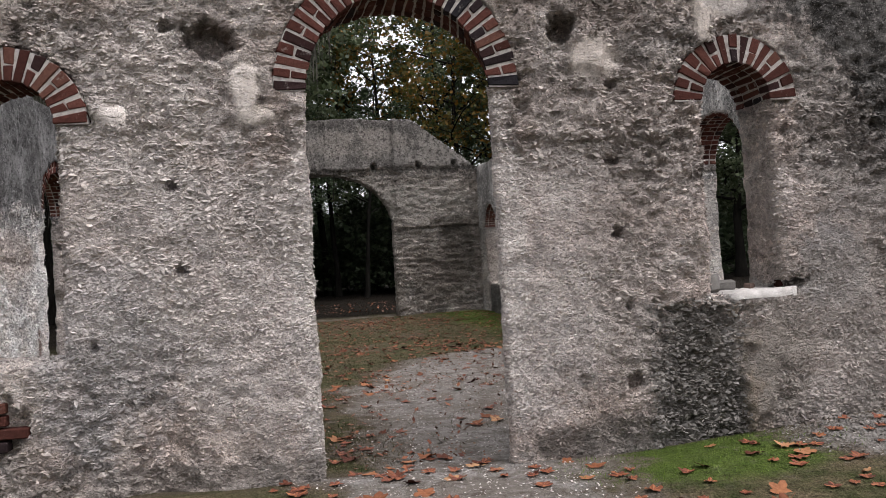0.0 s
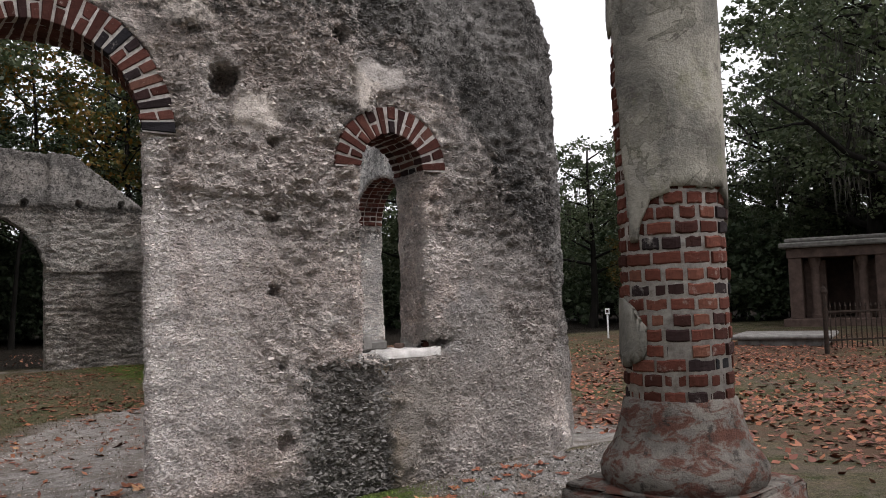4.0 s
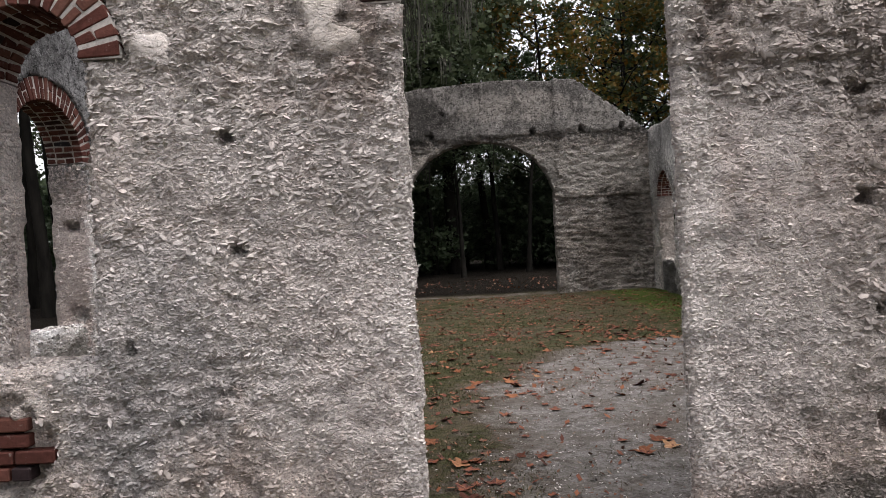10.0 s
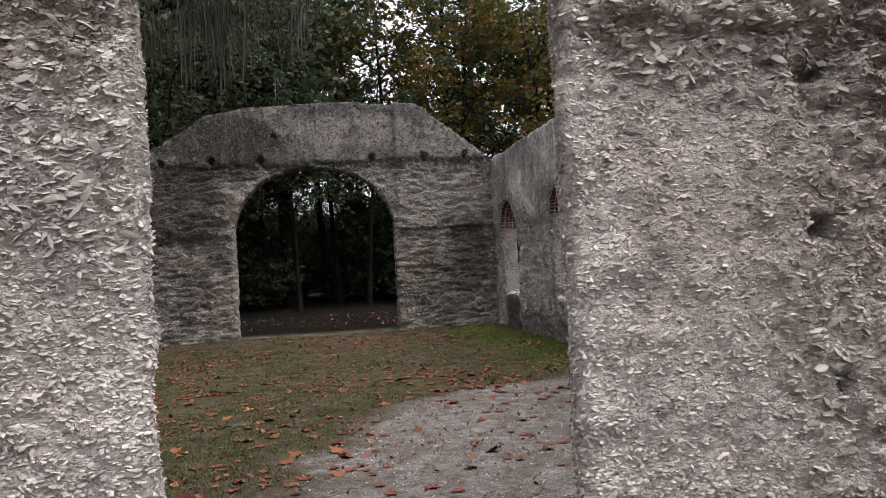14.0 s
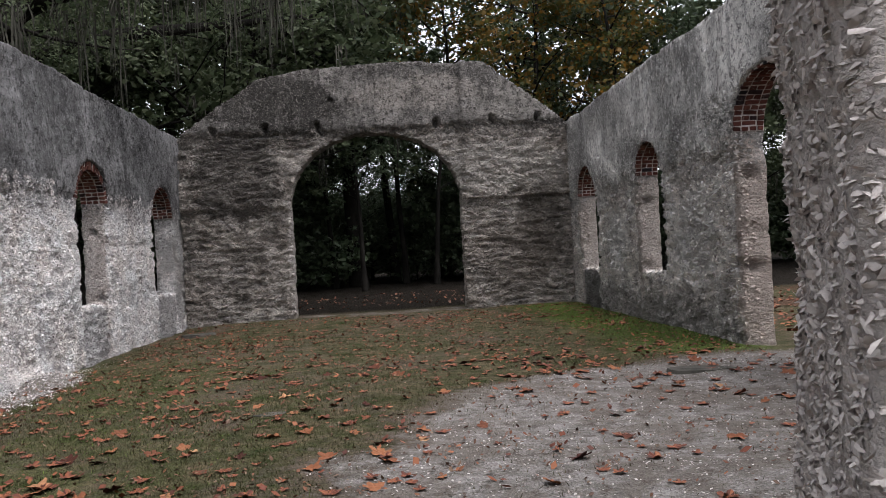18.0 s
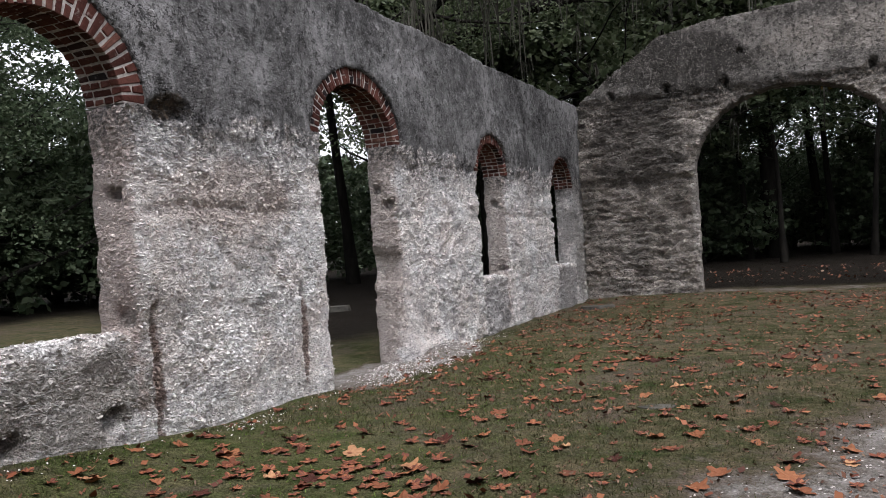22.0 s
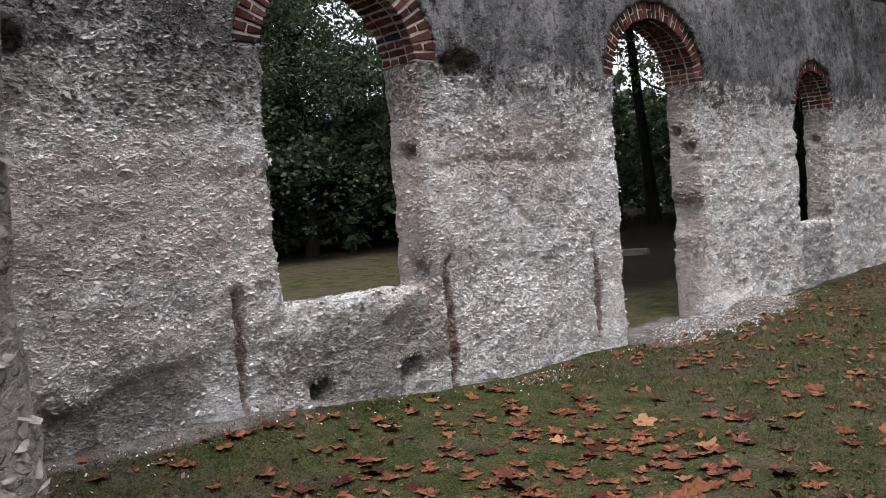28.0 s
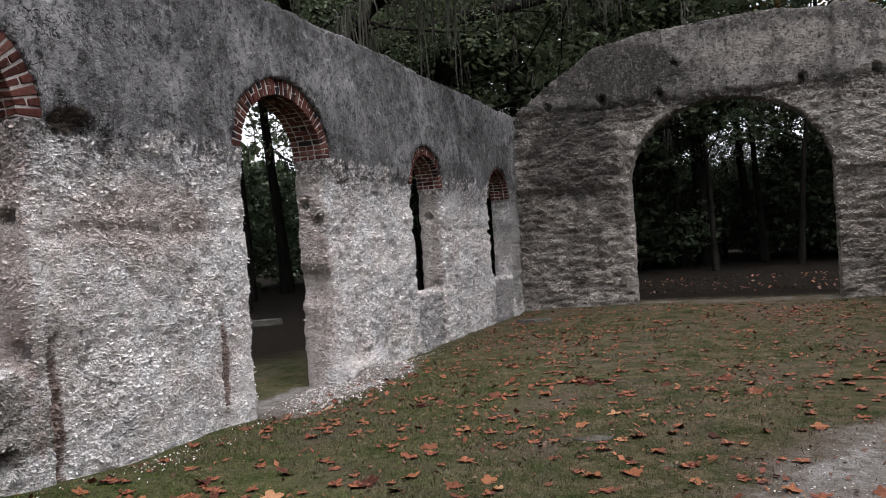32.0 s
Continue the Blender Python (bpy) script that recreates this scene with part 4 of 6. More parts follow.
def brick_patch(wall, x, z, rows, seed):
    """A few bricks bared in a lost patch of the front."""
    rnd = random.Random(seed)
    for r in range(rows):
        u = x + rnd.uniform(-0.06, 0.0)
        while u < x + 0.34:
            w = rnd.choice((0.1, 0.2))
            bm = bmesh.new()
            bmesh.ops.create_cube(bm, size=1.0, matrix=Matrix.Translation((u + w / 2, 0.055 + rnd.uniform(0, 0.012), z + r * 0.076)) @ Matrix.Diagonal((w - 0.012, 0.1, 0.062, 1)))
            bmesh.ops.bevel(bm, geom=bm.edges[:], offset=0.007, segments=1, affect="EDGES")
            part("brick", bm, brick_red, wall)
            u += w


FRONT_M = Matrix.Identity(4)
brick_patch(wall_front, -2.80, 0.44, 4, 4)
LEFT_M = Matrix.Translation((-HALF - 0.02, 0, 0)) @ Matrix.Rotation(math.pi / 2, 4, "Z")
brick_arch(wall_front, "arch_front_door", F_DOOR, T_FRONT, FRONT_M, RING, SPLAY)
brick_arch(wall_front, "arch_front_window_right", F_WIN_R, T_FRONT, FRONT_M, 0.2)
brick_arch(wall_front, "arch_front_window_left", F_WIN_L, T_FRONT, FRONT_M, 0.2)
for k, o in enumerate(SIDE):
    brick_arch(wall_left, "arch_left", o, T_SIDE, LEFT_M, SIDE_RING[k])
    flip = Matrix.Translation((HALF - 0.03, 0, 0)) @ Matrix.Rotation(-math.pi / 2, 4, "Z")
    brick_arch(wall_right, "arch_right", (-o[0], *o[1:]), T_SIDE, flip, 0.035)


# ---- loose and grown things ----
def leaf_material(name, colours, shine=0.25, thin=0.0):
    n = Nodes(name)
    r = n.add("ShaderNodeNewGeometry").outputs["Random Per Island"]
    k = len(colours) - 1
    c = n.ramp(r, *[(i / k, col) for i, col in enumerate(colours)])
    n.bsdf.inputs["Specular IOR Level"].default_value = shine
    if thin:
        glow = n.add("ShaderNodeBsdfTranslucent")
        n.put(glow.inputs["Color"], c)
        both = n.add("ShaderNodeMixShader")
        both.inputs[0].default_value = thin
        n.tree.links.new(n.bsdf.outputs[0], both.inputs[1])
        n.tree.links.new(glow.outputs[0], both.inputs[2])
        n.tree.links.new(both.outputs[0], n.tree.nodes["Material Output"].inputs["Surface"])
    return n.done(c, None, 0.55)


oak_leaf = leaf_material("oak_leaf", [(0.03, 0.042, 0.02), (0.05, 0.07, 0.032), (0.075, 0.095, 0.048), (0.11, 0.13, 0.075)], 0.25, 0.4)
dark_leaf = leaf_material("dark_leaf", [(0.03, 0.045, 0.026), (0.05, 0.075, 0.038), (0.075, 0.1, 0.055), (0.1, 0.125, 0.08)], 0.15, 0.3)
autumn_leaf = leaf_material("autumn_leaf", [(0.045, 0.062, 0.02), (0.07, 0.078, 0.022), (0.12, 0.09, 0.02), (0.2, 0.1, 0.018), (0.06, 0.075, 0.024)], 0.25, 0.45)
moss_strand = leaf_material("spanish_moss", [(0.035, 0.034, 0.027), (0.06, 0.058, 0.047), (0.095, 0.093, 0.077)], 0.1)
shell_mat = leaf_material("oyster_shell", [(0.34, 0.30, 0.275), (0.44, 0.40, 0.37), (0.5, 0.465, 0.44), (0.6, 0.57, 0.545), (0.42, 0.36, 0.33)], 0.2)
white_shell = leaf_material("white_oyster_shell", [(0.5, 0.47, 0.45), (0.6, 0.57, 0.55), (0.68, 0.655, 0.635), (0.76, 0.74, 0.72), (0.58, 0.51, 0.47)], 0.2)
dark_shell = leaf_material("stained_oyster_shell", [(0.06, 0.056, 0.052), (0.13, 0.122, 0.112), (0.17, 0.158, 0.145), (0.24, 0.225, 0.21)], 0.25)
grass_blade = leaf_material("grass_blade", [(0.024, 0.03, 0.01), (0.048, 0.054, 0.019), (0.08, 0.074, 0.036), (0.135, 0.112, 0.068)], 0.15)
moss_blade = leaf_material("moss_blade", [(0.06, 0.105, 0.014), (0.1, 0.16, 0.026), (0.15, 0.21, 0.045)], 0.15)
litter_mat = leaf_material("leaf_litter", [(0.06, 0.03, 0.02), (0.13, 0.055, 0.032), (0.2, 0.085, 0.045), (0.1, 0.06, 0.045), (0.22, 0.15, 0.1)], 0.2)
strewn_leaf = leaf_material("strewn_leaf", [(0.07, 0.026, 0.018), (0.14, 0.045, 0.028), (0.21, 0.072, 0.036), (0.29, 0.115, 0.055)], 0.2)
iron = plain("rusted_iron", (0.018, 0.015, 0.013), (0.05, 0.035, 0.028), 14)
sign_white = plain("white_paint", (0.6, 0.6, 0.58), (0.78, 0.78, 0.76), 8)


def quads_mesh(name, corners, material):
    """One mesh from an (n, k, 3) array of separate k-cornered faces."""
    n, k, _ = corners.shape
    me = bpy.data.meshes.new(name)
    me.vertices.add(n * k)
    me.vertices.foreach_set("co", corners.reshape(-1).astype(np.float32))
    me.loops.add(n * k)
    me.loops.foreach_set("vertex_index", np.arange(n * k, dtype=np.int32))
    me.polygons.add(n)
    me.polygons.foreach_set("loop_start", np.arange(0, n * k, k, dtype=np.int32))
    me.update(calc_edges=True)
    me.materials.append(material)
    return me


def unit(v):
    return v / (np.linalg.norm(v, axis=-1, keepdims=True) + 1e-9)


def leaf_quads(rng, centres, length, width, droop=0.3):
    n = len(centres)
    a = unit(rng.normal(size=(n, 3)) * (1, 1, 0.6) + (0, 0, -droop))
    b = unit(np.cross(a, rng.normal(size=(n, 3))))
    s = rng.uniform(0.6, 1.3, (n, 1))
    a, b = a * length * s, b * width * s
    return np.stack([centres - a * 0.5, centres + b * 0.5 + a * 0.05, centres + a * 0.5, centres - b * 0.5 + a * 0.05], 1)


class Tubes:
    """Tapered bent tubes gathered in one mesh."""

    def __init__(self):
        self.verts, self.faces = [], []

    def add(self, points, radii, sides=7):
        base = len(self.verts)
        pts = [Vector(p) for p in points]
        for k, (p, r) in enumerate(zip(pts, radii)):
            d = (pts[min(k + 1, len(pts) - 1)] - pts[max(k - 1, 0)]).normalized()
            x = d.orthogonal().normalized()
            y = d.cross(x)
            for s in range(sides):
                a = 2 * math.pi * s / sides
                self.verts.append(p + r * (math.cos(a) * x + math.sin(a) * y))
        for k in range(len(pts) - 1):
            for s in range(sides):
                a, b = base + k * sides + s, base + k * sides + (s + 1) % sides
                self.faces.append((a, b, b + sides, a + sides))
        self.faces.append(tuple(base + (len(pts) - 1) * sides + s for s in range(sides)))

    def mesh(self, name, material):
        return mesh_of(name, [tuple(v) for v in self.verts], self.faces, material)


def bough(rnd, start, heading, length, rise, bends=5, wander=0.25):
    """Points of a limb that wanders as it goes."""
    pts, p, h = [Vector(start)], Vector(start), Vector(heading).normalized()
    for k in range(bends):
        h = (h + Vector((rnd.uniform(-wander, wander), rnd.uniform(-wander, wander), rise + rnd.uniform(-wander, wander) * 0.6))).normalized()
        p = p + h * (length / bends)
        pts.append(p.copy())
    return pts


def make_tree(name, label, seed, height, spread, trunk, first, leaf, leaves=5200, size=(0.2, 0.11), limbs=9, moss=0, droop=0.1, category="tree", open_crown=0.9):
    rnd, rng = random.Random(seed), np.random.default_rng(seed)
    tree = tagged(new(name), label, category, "trees round the ruin")
    stem_tube, tubes = Tubes(), Tubes()
    stem = bough(rnd, (0, 0, -0.3), (rnd.uniform(-0.06, 0.06), rnd.uniform(-0.06, 0.06), 1), height * 0.85, 0.08, 7, 0.1)
    stem_tube.add(stem, [trunk * (1.35 if k == 0 else 1 - 0.8 * k / 7) for k in range(8)], 9)
    tips = []
    for k in range(limbs):
        f = first + (0.95 - first) * (k + rnd.random() * 0.5) / limbs
        i = min(int(f * 7), 6)
        s = stem[i].lerp(stem[i + 1], f * 7 - i)
        a = 2.4 * k + rnd.uniform(-0.5, 0.5)
        reach = spread * (1.15 - 0.6 * f) * rnd.uniform(0.75, 1.15)
        pts = bough(rnd, s, (math.cos(a), math.sin(a), 0.35), reach, 0.05, 5, 0.3)
        r = trunk * (0.5 - 0.3 * f)
        tubes.add(pts, [r * (1 - 0.82 * n / 5) for n in range(6)], 6)
        tips += [(p, reach * 0.22) for p in pts[2:]]
        for q in range(3):
            b = pts[2 + q % 3]
            tw = bough(rnd, b, (math.cos(a + rnd.uniform(-1.5, 1.5)), math.sin(a + rnd.uniform(-1.5, 1.5)), rnd.uniform(-0.1, 0.6)), reach * 0.5, 0.02, 4, 0.4)
            tubes.add(tw, [r * 0.35 * (1 - 0.8 * n / 4) for n in range(5)], 4)
            tips += [(p, reach * 0.17) for p in tw[2:]]
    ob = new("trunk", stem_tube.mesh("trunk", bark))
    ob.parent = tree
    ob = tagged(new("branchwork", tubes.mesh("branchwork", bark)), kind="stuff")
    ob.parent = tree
    centres = []
    per = leaves // len(tips)
    for p, r in tips:
        c = np.array(p) + rng.normal(size=(2, 3)) * r * open_crown * 0.7
        for q in c:
            f = rng.uniform(0.5, 1.3)
            centres.append(q + rng.normal(size=(int(per * f / 2), 3)) * (r * 0.42 * f, r * 0.42 * f, r * 0.2 * f))
    centres = np.concatenate(centres)
    crown = new("crown", quads_mesh("crown", leaf_quads(rng, centres, *size, droop), leaf))
    crown.parent = tree
    if moss:
        strands = []
        for k in range(moss):
            p, r = tips[rnd.randrange(len(tips))]
            strands += tuft(rng, np.array(p) + rng.normal(size=3) * (r * 0.4, r * 0.4, 0.1), rng.uniform(0.7, 2.2), 11, 0.14, 0.02)
        m = tagged(new("moss", quads_mesh("moss", np.concatenate(strands), moss_strand)), kind="stuff")
        m.parent = tree
        tagged(m, "grey hanging Spanish moss")
    return tree


def strand(rng, top, length, width):
    """A hanging wisp: a tapering ribbon of three bent pieces."""
    a = rng.uniform(0, math.pi)
    side = np.array([math.cos(a), math.sin(a), 0])
    pts = [top]
    for k in range(3):
        pts.append(pts[-1] + np.array([rng.normal() * 0.04, rng.normal() * 0.04, -length / 3]))
    w = [width * s for s in (0.7, 1.0, 0.7, 0.08)]
    return np.stack([np.stack([pts[k] - side * w[k], pts[k] + side * w[k], pts[k + 1] + side * w[k + 1], pts[k + 1] - side * w[k + 1]]) for k in range(3)])


def tuft(rng, top, length, count, wide=0.1, width=0.011):
    """A beard of moss: wisps hanging together, longest in the middle."""
    out = []
    for _ in range(count):
        o = rng.normal(size=3) * (wide, wide, 0.04)
        out.append(strand(rng, top + o, length * rng.uniform(0.3, 1.0) * math.exp(-(o[0] ** 2 + o[1] ** 2) / (3 * wide * wide)), width * rng.uniform(0.6, 1.5)))
    return out


# shells standing out of the walls
def shells_on(wall, name, count, inside, size, seed, material, spare=0.35, out=0.3, narrow=0.5):
    """Oyster shells bedded in a wall's rough face, some flat and some edge on, where inside(points) is true."""
    me = wall.data
    nf = len(me.polygons)
    cen, nor, area = (np.empty(nf * k, np.float32) for k in (3, 3, 1))
    me.polygons.foreach_get("center", cen)
    me.polygons.foreach_get("normal", nor)
    me.polygons.foreach_get("area", area)
    cen, nor = cen.reshape(-1, 3), nor.reshape(-1, 3)
    # shells lie in drifts: denser in some courses than others
    here = np.flatnonzero(inside(cen))
    weight = area[here] * (spare + step(fbm(cen[here], 1.9, seed, 2), -0.3, 0.7))
    rng = np.random.default_rng(seed)
    pick = here[rng.choice(len(here), count, p=weight / weight.sum())]
    n = nor[pick]
    spread = rng.normal(size=(count, 3)) * 0.012
    p = cen[pick] + spread - n * (spread * n).sum(1, keepdims=True)
    # bedded in courses: the flat side looks out or up, the edges stand out of the lime
    up = np.stack([0 * n[:, 0], 0 * n[:, 0], np.ones(count)], 1)
    ax = unit(n * rng.uniform(0.25, 1.0, (count, 1)) + up * (0.3 + 0.65 * rng.normal(size=(count, 1))) + 0.3 * rng.normal(size=(count, 3)))
    along = unit(np.cross(up, n) + 0.5 * rng.normal(size=(count, 3)))
    t = unit(along - ax * (along * ax).sum(1, keepdims=True))
    b = np.cross(ax, t)
    b = b * np.sign((b * n).sum(1, keepdims=True) + 1e-6)
    s = rng.uniform(0.4, 1.0, (count, 1)) ** 1.5 * size * 1.5
    k = narrow * rng.uniform(0.6, 1.3, (count, 1))
    p = p + n * s * k * out
    ring = []
    for a, r in ((0.1, 1.1), (1.2, 0.95), (2.3, 0.9), (3.5, 0.95), (4.9, 0.9)):
        rr = r * rng.uniform(0.75, 1.2, (count, 1))
        ring.append(p + s * rr * (math.cos(a) * t + math.sin(a) * k * b) - ax * s * rng.uniform(0.0, 0.22, (count, 1)))
    top = p + ax * s * 0.12 + t * s * 0.2
    verts = np.stack([top, *ring], 1).reshape(-1, 3)
    base = np.arange(count)[:, None, None] * 6
    fan = np.array([[0, 1 + i, 1 + (i + 1) % 5] for i in range(5)])[None]
    ob = new(name, mesh_of(name, verts, (base + fan).reshape(-1, 3), material, smooth=True))
    ob.parent = wall
    return tagged(ob, "broken grey-white oyster shells bedded in lime", kind="stuff")


def bare(c):
    ok = np.hypot((c[:, 0] + 2.62) / 0.24, (c[:, 2] - 0.56) / 0.22) > 1.0
    for a, b, ru, rz in LIME_SKIN + PANEL:
        ok &= np.hypot((c[:, 0] - a) / ru, (c[:, 2] - b) / rz) + 0.3 * vnoise(c, 6, 5) > 0.85
    return ok


def face_of_front(c):
    return (c[:, 1] < 0.3) & (np.abs(c[:, 0]) > 0.66) & (np.abs(c[:, 0]) < 3.9) & (c[:, 2] > -0.1) & (c[:, 2] < 3.7) & ~((c[:, 0] > 2.6) & (c[:, 2] > 2.6)) & bare(c)


def face_of_left(c):
    return (c[:, 0] > -4.28) & (c[:, 1] < 15.8) & (c[:, 1] > 1.0) & (c[:, 2] < 2.4)


def near_front(c):
    return face_of_front(c) & (np.abs(c[:, 0]) < 2.75)


def door_jambs(c):
    return (np.abs(c[:, 0]) < 0.75) & (c[:, 2] > 0) & (c[:, 2] < 2.5) & (c[:, 1] > -0.02)


def reveals_left(c):
    return (c[:, 0] < -4.1) & (c[:, 0] > -4.42) & (c[:, 1] > 2.6) & (c[:, 1] < 15.5) & (c[:, 2] > 0.2) & (c[:, 2] < 2.5)


shells_on(wall_front, "oyster_shells", 120000, near_front, 0.0115, 5, chips_front, 0.5, 0.15)
shells_on(wall_front, "oyster_shells", 24000, lambda c: face_of_front(c) & (np.abs(c[:, 0]) > 2.6), 0.015, 4, chips_front, 0.4, 0.2)
shells_on(wall_front, "oyster_shells", 12000, lambda c: face_of_front(c) & (c[:, 2] > 1.75 + 0.25 * np.sin(c[:, 0] * 2.3)), 0.02, 16, chips_front, 0.12, 0.5, 0.45)
shells_on(wall_front, "oyster_shells", 7000, lambda c: face_of_front(c) & (np.abs(c[:, 0]) > 1.3), 0.02, 17, chips_front, 0.1, 0.5, 0.45)
shells_on(wall_front, "oyster_shells", 4500, lambda c: (c[:, 1] < 0.2) & (c[:, 0] > 1.58) & (c[:, 0] < 2.24 + 0.05 * np.sin(c[:, 2] * 9)) & (c[:, 2] < 1.02), 0.018, 6, dark_shell, 1.0, 0.4)
shells_on(wall_front, "oyster_shells", 20000, door_jambs, 0.011, 7, chips_front, 0.8, 0.15)
shells_on(wall_left, "oyster_shells", 80000, lambda c: face_of_left(c) & (c[:, 1] < 9), 0.0125, 8, chips_left, 0.4, 0.12)
shells_on(wall_left, "oyster_shells", 26000, lambda c: face_of_left(c) & (c[:, 1] > 8.5), 0.018, 21, chips_left, 0.4, 0.15)
shells_on(wall_left, "oyster_shells", 12000, lambda c: face_of_left(c) & (c[:, 1] < 9), 0.019, 19, chips_left, 0.12, 0.35, 0.45)
shells_on(wall_left, "oyster_shells", 9000, reveals_left, 0.02, 18, chips_left, 0.8)
shells_on(wall_left, "oyster_shells", 4500, lambda c: (c[:, 0] > -4.2) & (c[:, 1] < 2.9) & (c[:, 1] > 1.0) & (c[:, 2] > 1.9) & (c[:, 2] < 3.6), 0.016, 9, dark_shell, 0.8)
shells_on(wall_right, "oyster_shells", 26000, lambda c: (c[:, 0] < 4.2) & (c[:, 1] > 6.0) & (c[:, 2] < 2.9), 0.028, 10, chips_right, 0.35, 0.4, 0.4)
shells_on(wall_back, "oyster_shells", 34000, lambda c: (c[:, 1] < 16.2) & (c[:, 2] < 3.9), 0.034, 11, chips_back, 0.35, 0.4, 0.35)


# ---- portico column of brick with torn stucco ----
def make_column(x, y):
    col = tagged(new("portico_column"), "round brick column with torn grey stucco on a stone plinth", "column")
    col.location = (x, y, 0.0)
    rnd = random.Random(3)

    def lathe(profile, sides=48, jag=0.004):
        bm = bmesh.new()
        rows = []
        for r, z in profile:
            rows.append([bm.verts.new(((r + rnd.uniform(-jag, jag)) * math.cos(2 * math.pi * s / sides), (r + rnd.uniform(-jag, jag)) * math.sin(2 * math.pi * s / sides), z)) for s in range(sides)])
        for a, b in zip(rows, rows[1:]):
            for s in range(sides):
                bm.faces.new((a[s], a[(s + 1) % sides], b[(s + 1) % sides], b[s]))
        bm.faces.new(rows[-1])
        bm.faces.new(rows[0][::-1])
        return bm

    part("core", lathe([(0.21, 0.55), (0.21, 2.4), (0.2, 4.6)]), mortar, col, "pale lime mortar", True)
    base = lathe([(0.28, 0.62), (0.31, 0.64), (0.33, 0.675), (0.332, 0.71), (0.32, 0.745), (0.3, 0.77), (0.28, 0.8), (0.262, 0.84), (0.247, 0.89), (0.236, 0.94), (0.222, 0.985), (0.2, 1.0)], 64, 0.006)
    part("base", base, stucco_base, col, "moulded stucco base with bricks showing", True)
    bm = bmesh.new()
    bmesh.ops.create_cube(bm, size=1.0, matrix=Matrix.Translation((0, 0, 0.28)) @ Matrix.Rotation(0.25, 4, "Z") @ Matrix.Diagonal((0.74, 0.74, 0.74, 1)))
    bmesh.ops.bevel(bm, geom=bm.edges[:], offset=0.03, segments=2, affect="EDGES")
    bmesh.ops.subdivide_edges(bm, edges=bm.edges[:], cuts=3, use_grid_fill=True)
    for v in bm.verts:
        v.co += Vector((rnd.uniform(-1, 1), rnd.uniform(-1, 1), rnd.uniform(-1, 1))) * 0.008
    part("plinth", bm, stucco_base, col, "worn stone plinth with chipped edges", True)
    # bricks in courses, headers and stretchers by turns
    for c in range(27):
        z0 = 0.86 + c * 0.06 + rnd.uniform(-0.004, 0.004)
        n = rnd.choice((11, 13, 14, 15, 16))
        a = rnd.uniform(0, 6.28)
        for k in range(n):
            w = 2 * math.pi / n
            a0, a1 = a + k * w + rnd.uniform(0.02, 0.06), a + (k + 1) * w - rnd.uniform(0.02, 0.06)
            out = 0.217 + rnd.uniform(-0.006, 0.005)
            bm = bmesh.new()
            grid = []
            for q in range(5):
                t = a0 + (a1 - a0) * q / 4
                j, out = rnd.uniform(-0.004, 0.004), out + rnd.uniform(-0.002, 0.002)
                grid.append([bm.verts.new((r * math.cos(t), r * math.sin(t), z)) for r, z in ((out - 0.006, z0 + j), (out, z0 + 0.006 + j), (out, z0 + 0.041 + j), (out - 0.006, z0 + 0.047 + j), (0.19, z0 + 0.044), (0.19, z0 + 0.004))])
            for p, q in zip(grid, grid[1:]):
                for s in range(6):
                    bm.faces.new((p[s], q[s], q[(s + 1) % 6], p[(s + 1) % 6]))
            bm.faces.new(grid[0])
            bm.faces.new(grid[-1][::-1])
            bmesh.ops.recalc_face_normals(bm, faces=bm.faces)
            part("brick", bm, column_brick, col)
    # the stucco that still clings: all of the upper shaft and torn patches lower down
    def torn(u, z):
        p = flatp(u * 0.23, z)
        d = z - (1.78 + 0.16 * fbm(p, 3, 91)) - 0.75 * step(np.cos(u - 2.35), 0.72, 0.93)
        d = np.maximum(d, 0.11 - np.sqrt(((np.cos(u) - math.cos(2.75)) * 0.23) ** 2 + ((np.sin(u) - math.sin(2.75)) * 0.23) ** 2 + ((z - 1.25) * 0.8) ** 2) + 0.03 * vnoise(p, 12, 92))
        return np.minimum(d, 4.7 + 0.1 * vnoise(p, 3, 94) - z)

    def round_place(u, z, w):
        r = 0.229 - w - 0.012 * step(z, 2.0, 4.5)
        return np.stack([r * np.cos(u), r * np.sin(u), z], 1)

    w = Wall("stucco", 0.0, 2 * math.pi, 0.93, 4.8, 0.036, 0.016, round_place, torn, lambda u, z: 0.004 * fbm(flatp(u * 0.23, z), 6, 95), stucco, 0.002, 2)
    del w.object["kind"]
    w.object.parent = col
    tagged(w.object, "stained grey stucco torn at its edge")
    return col


make_column(2.09, -2.79)


# ---- woods round the ruin ----
def stand(tree, x, y, turn=0, scale=1.0, sink=0.0):
    m = Matrix.Translation((x, y, -sink)) @ Matrix.Rotation(turn, 4, "Z") @ Matrix.Scale(scale, 4)
    tree.matrix_basis = m
    return tree


def more(tree, x, y, turn, scale):
    m = Matrix.Translation((x, y, 0)) @ Matrix.Rotation(turn, 4, "Z")
    c = copy_thing(tree, m)
    c.scale = (scale, scale, scale)
    return c


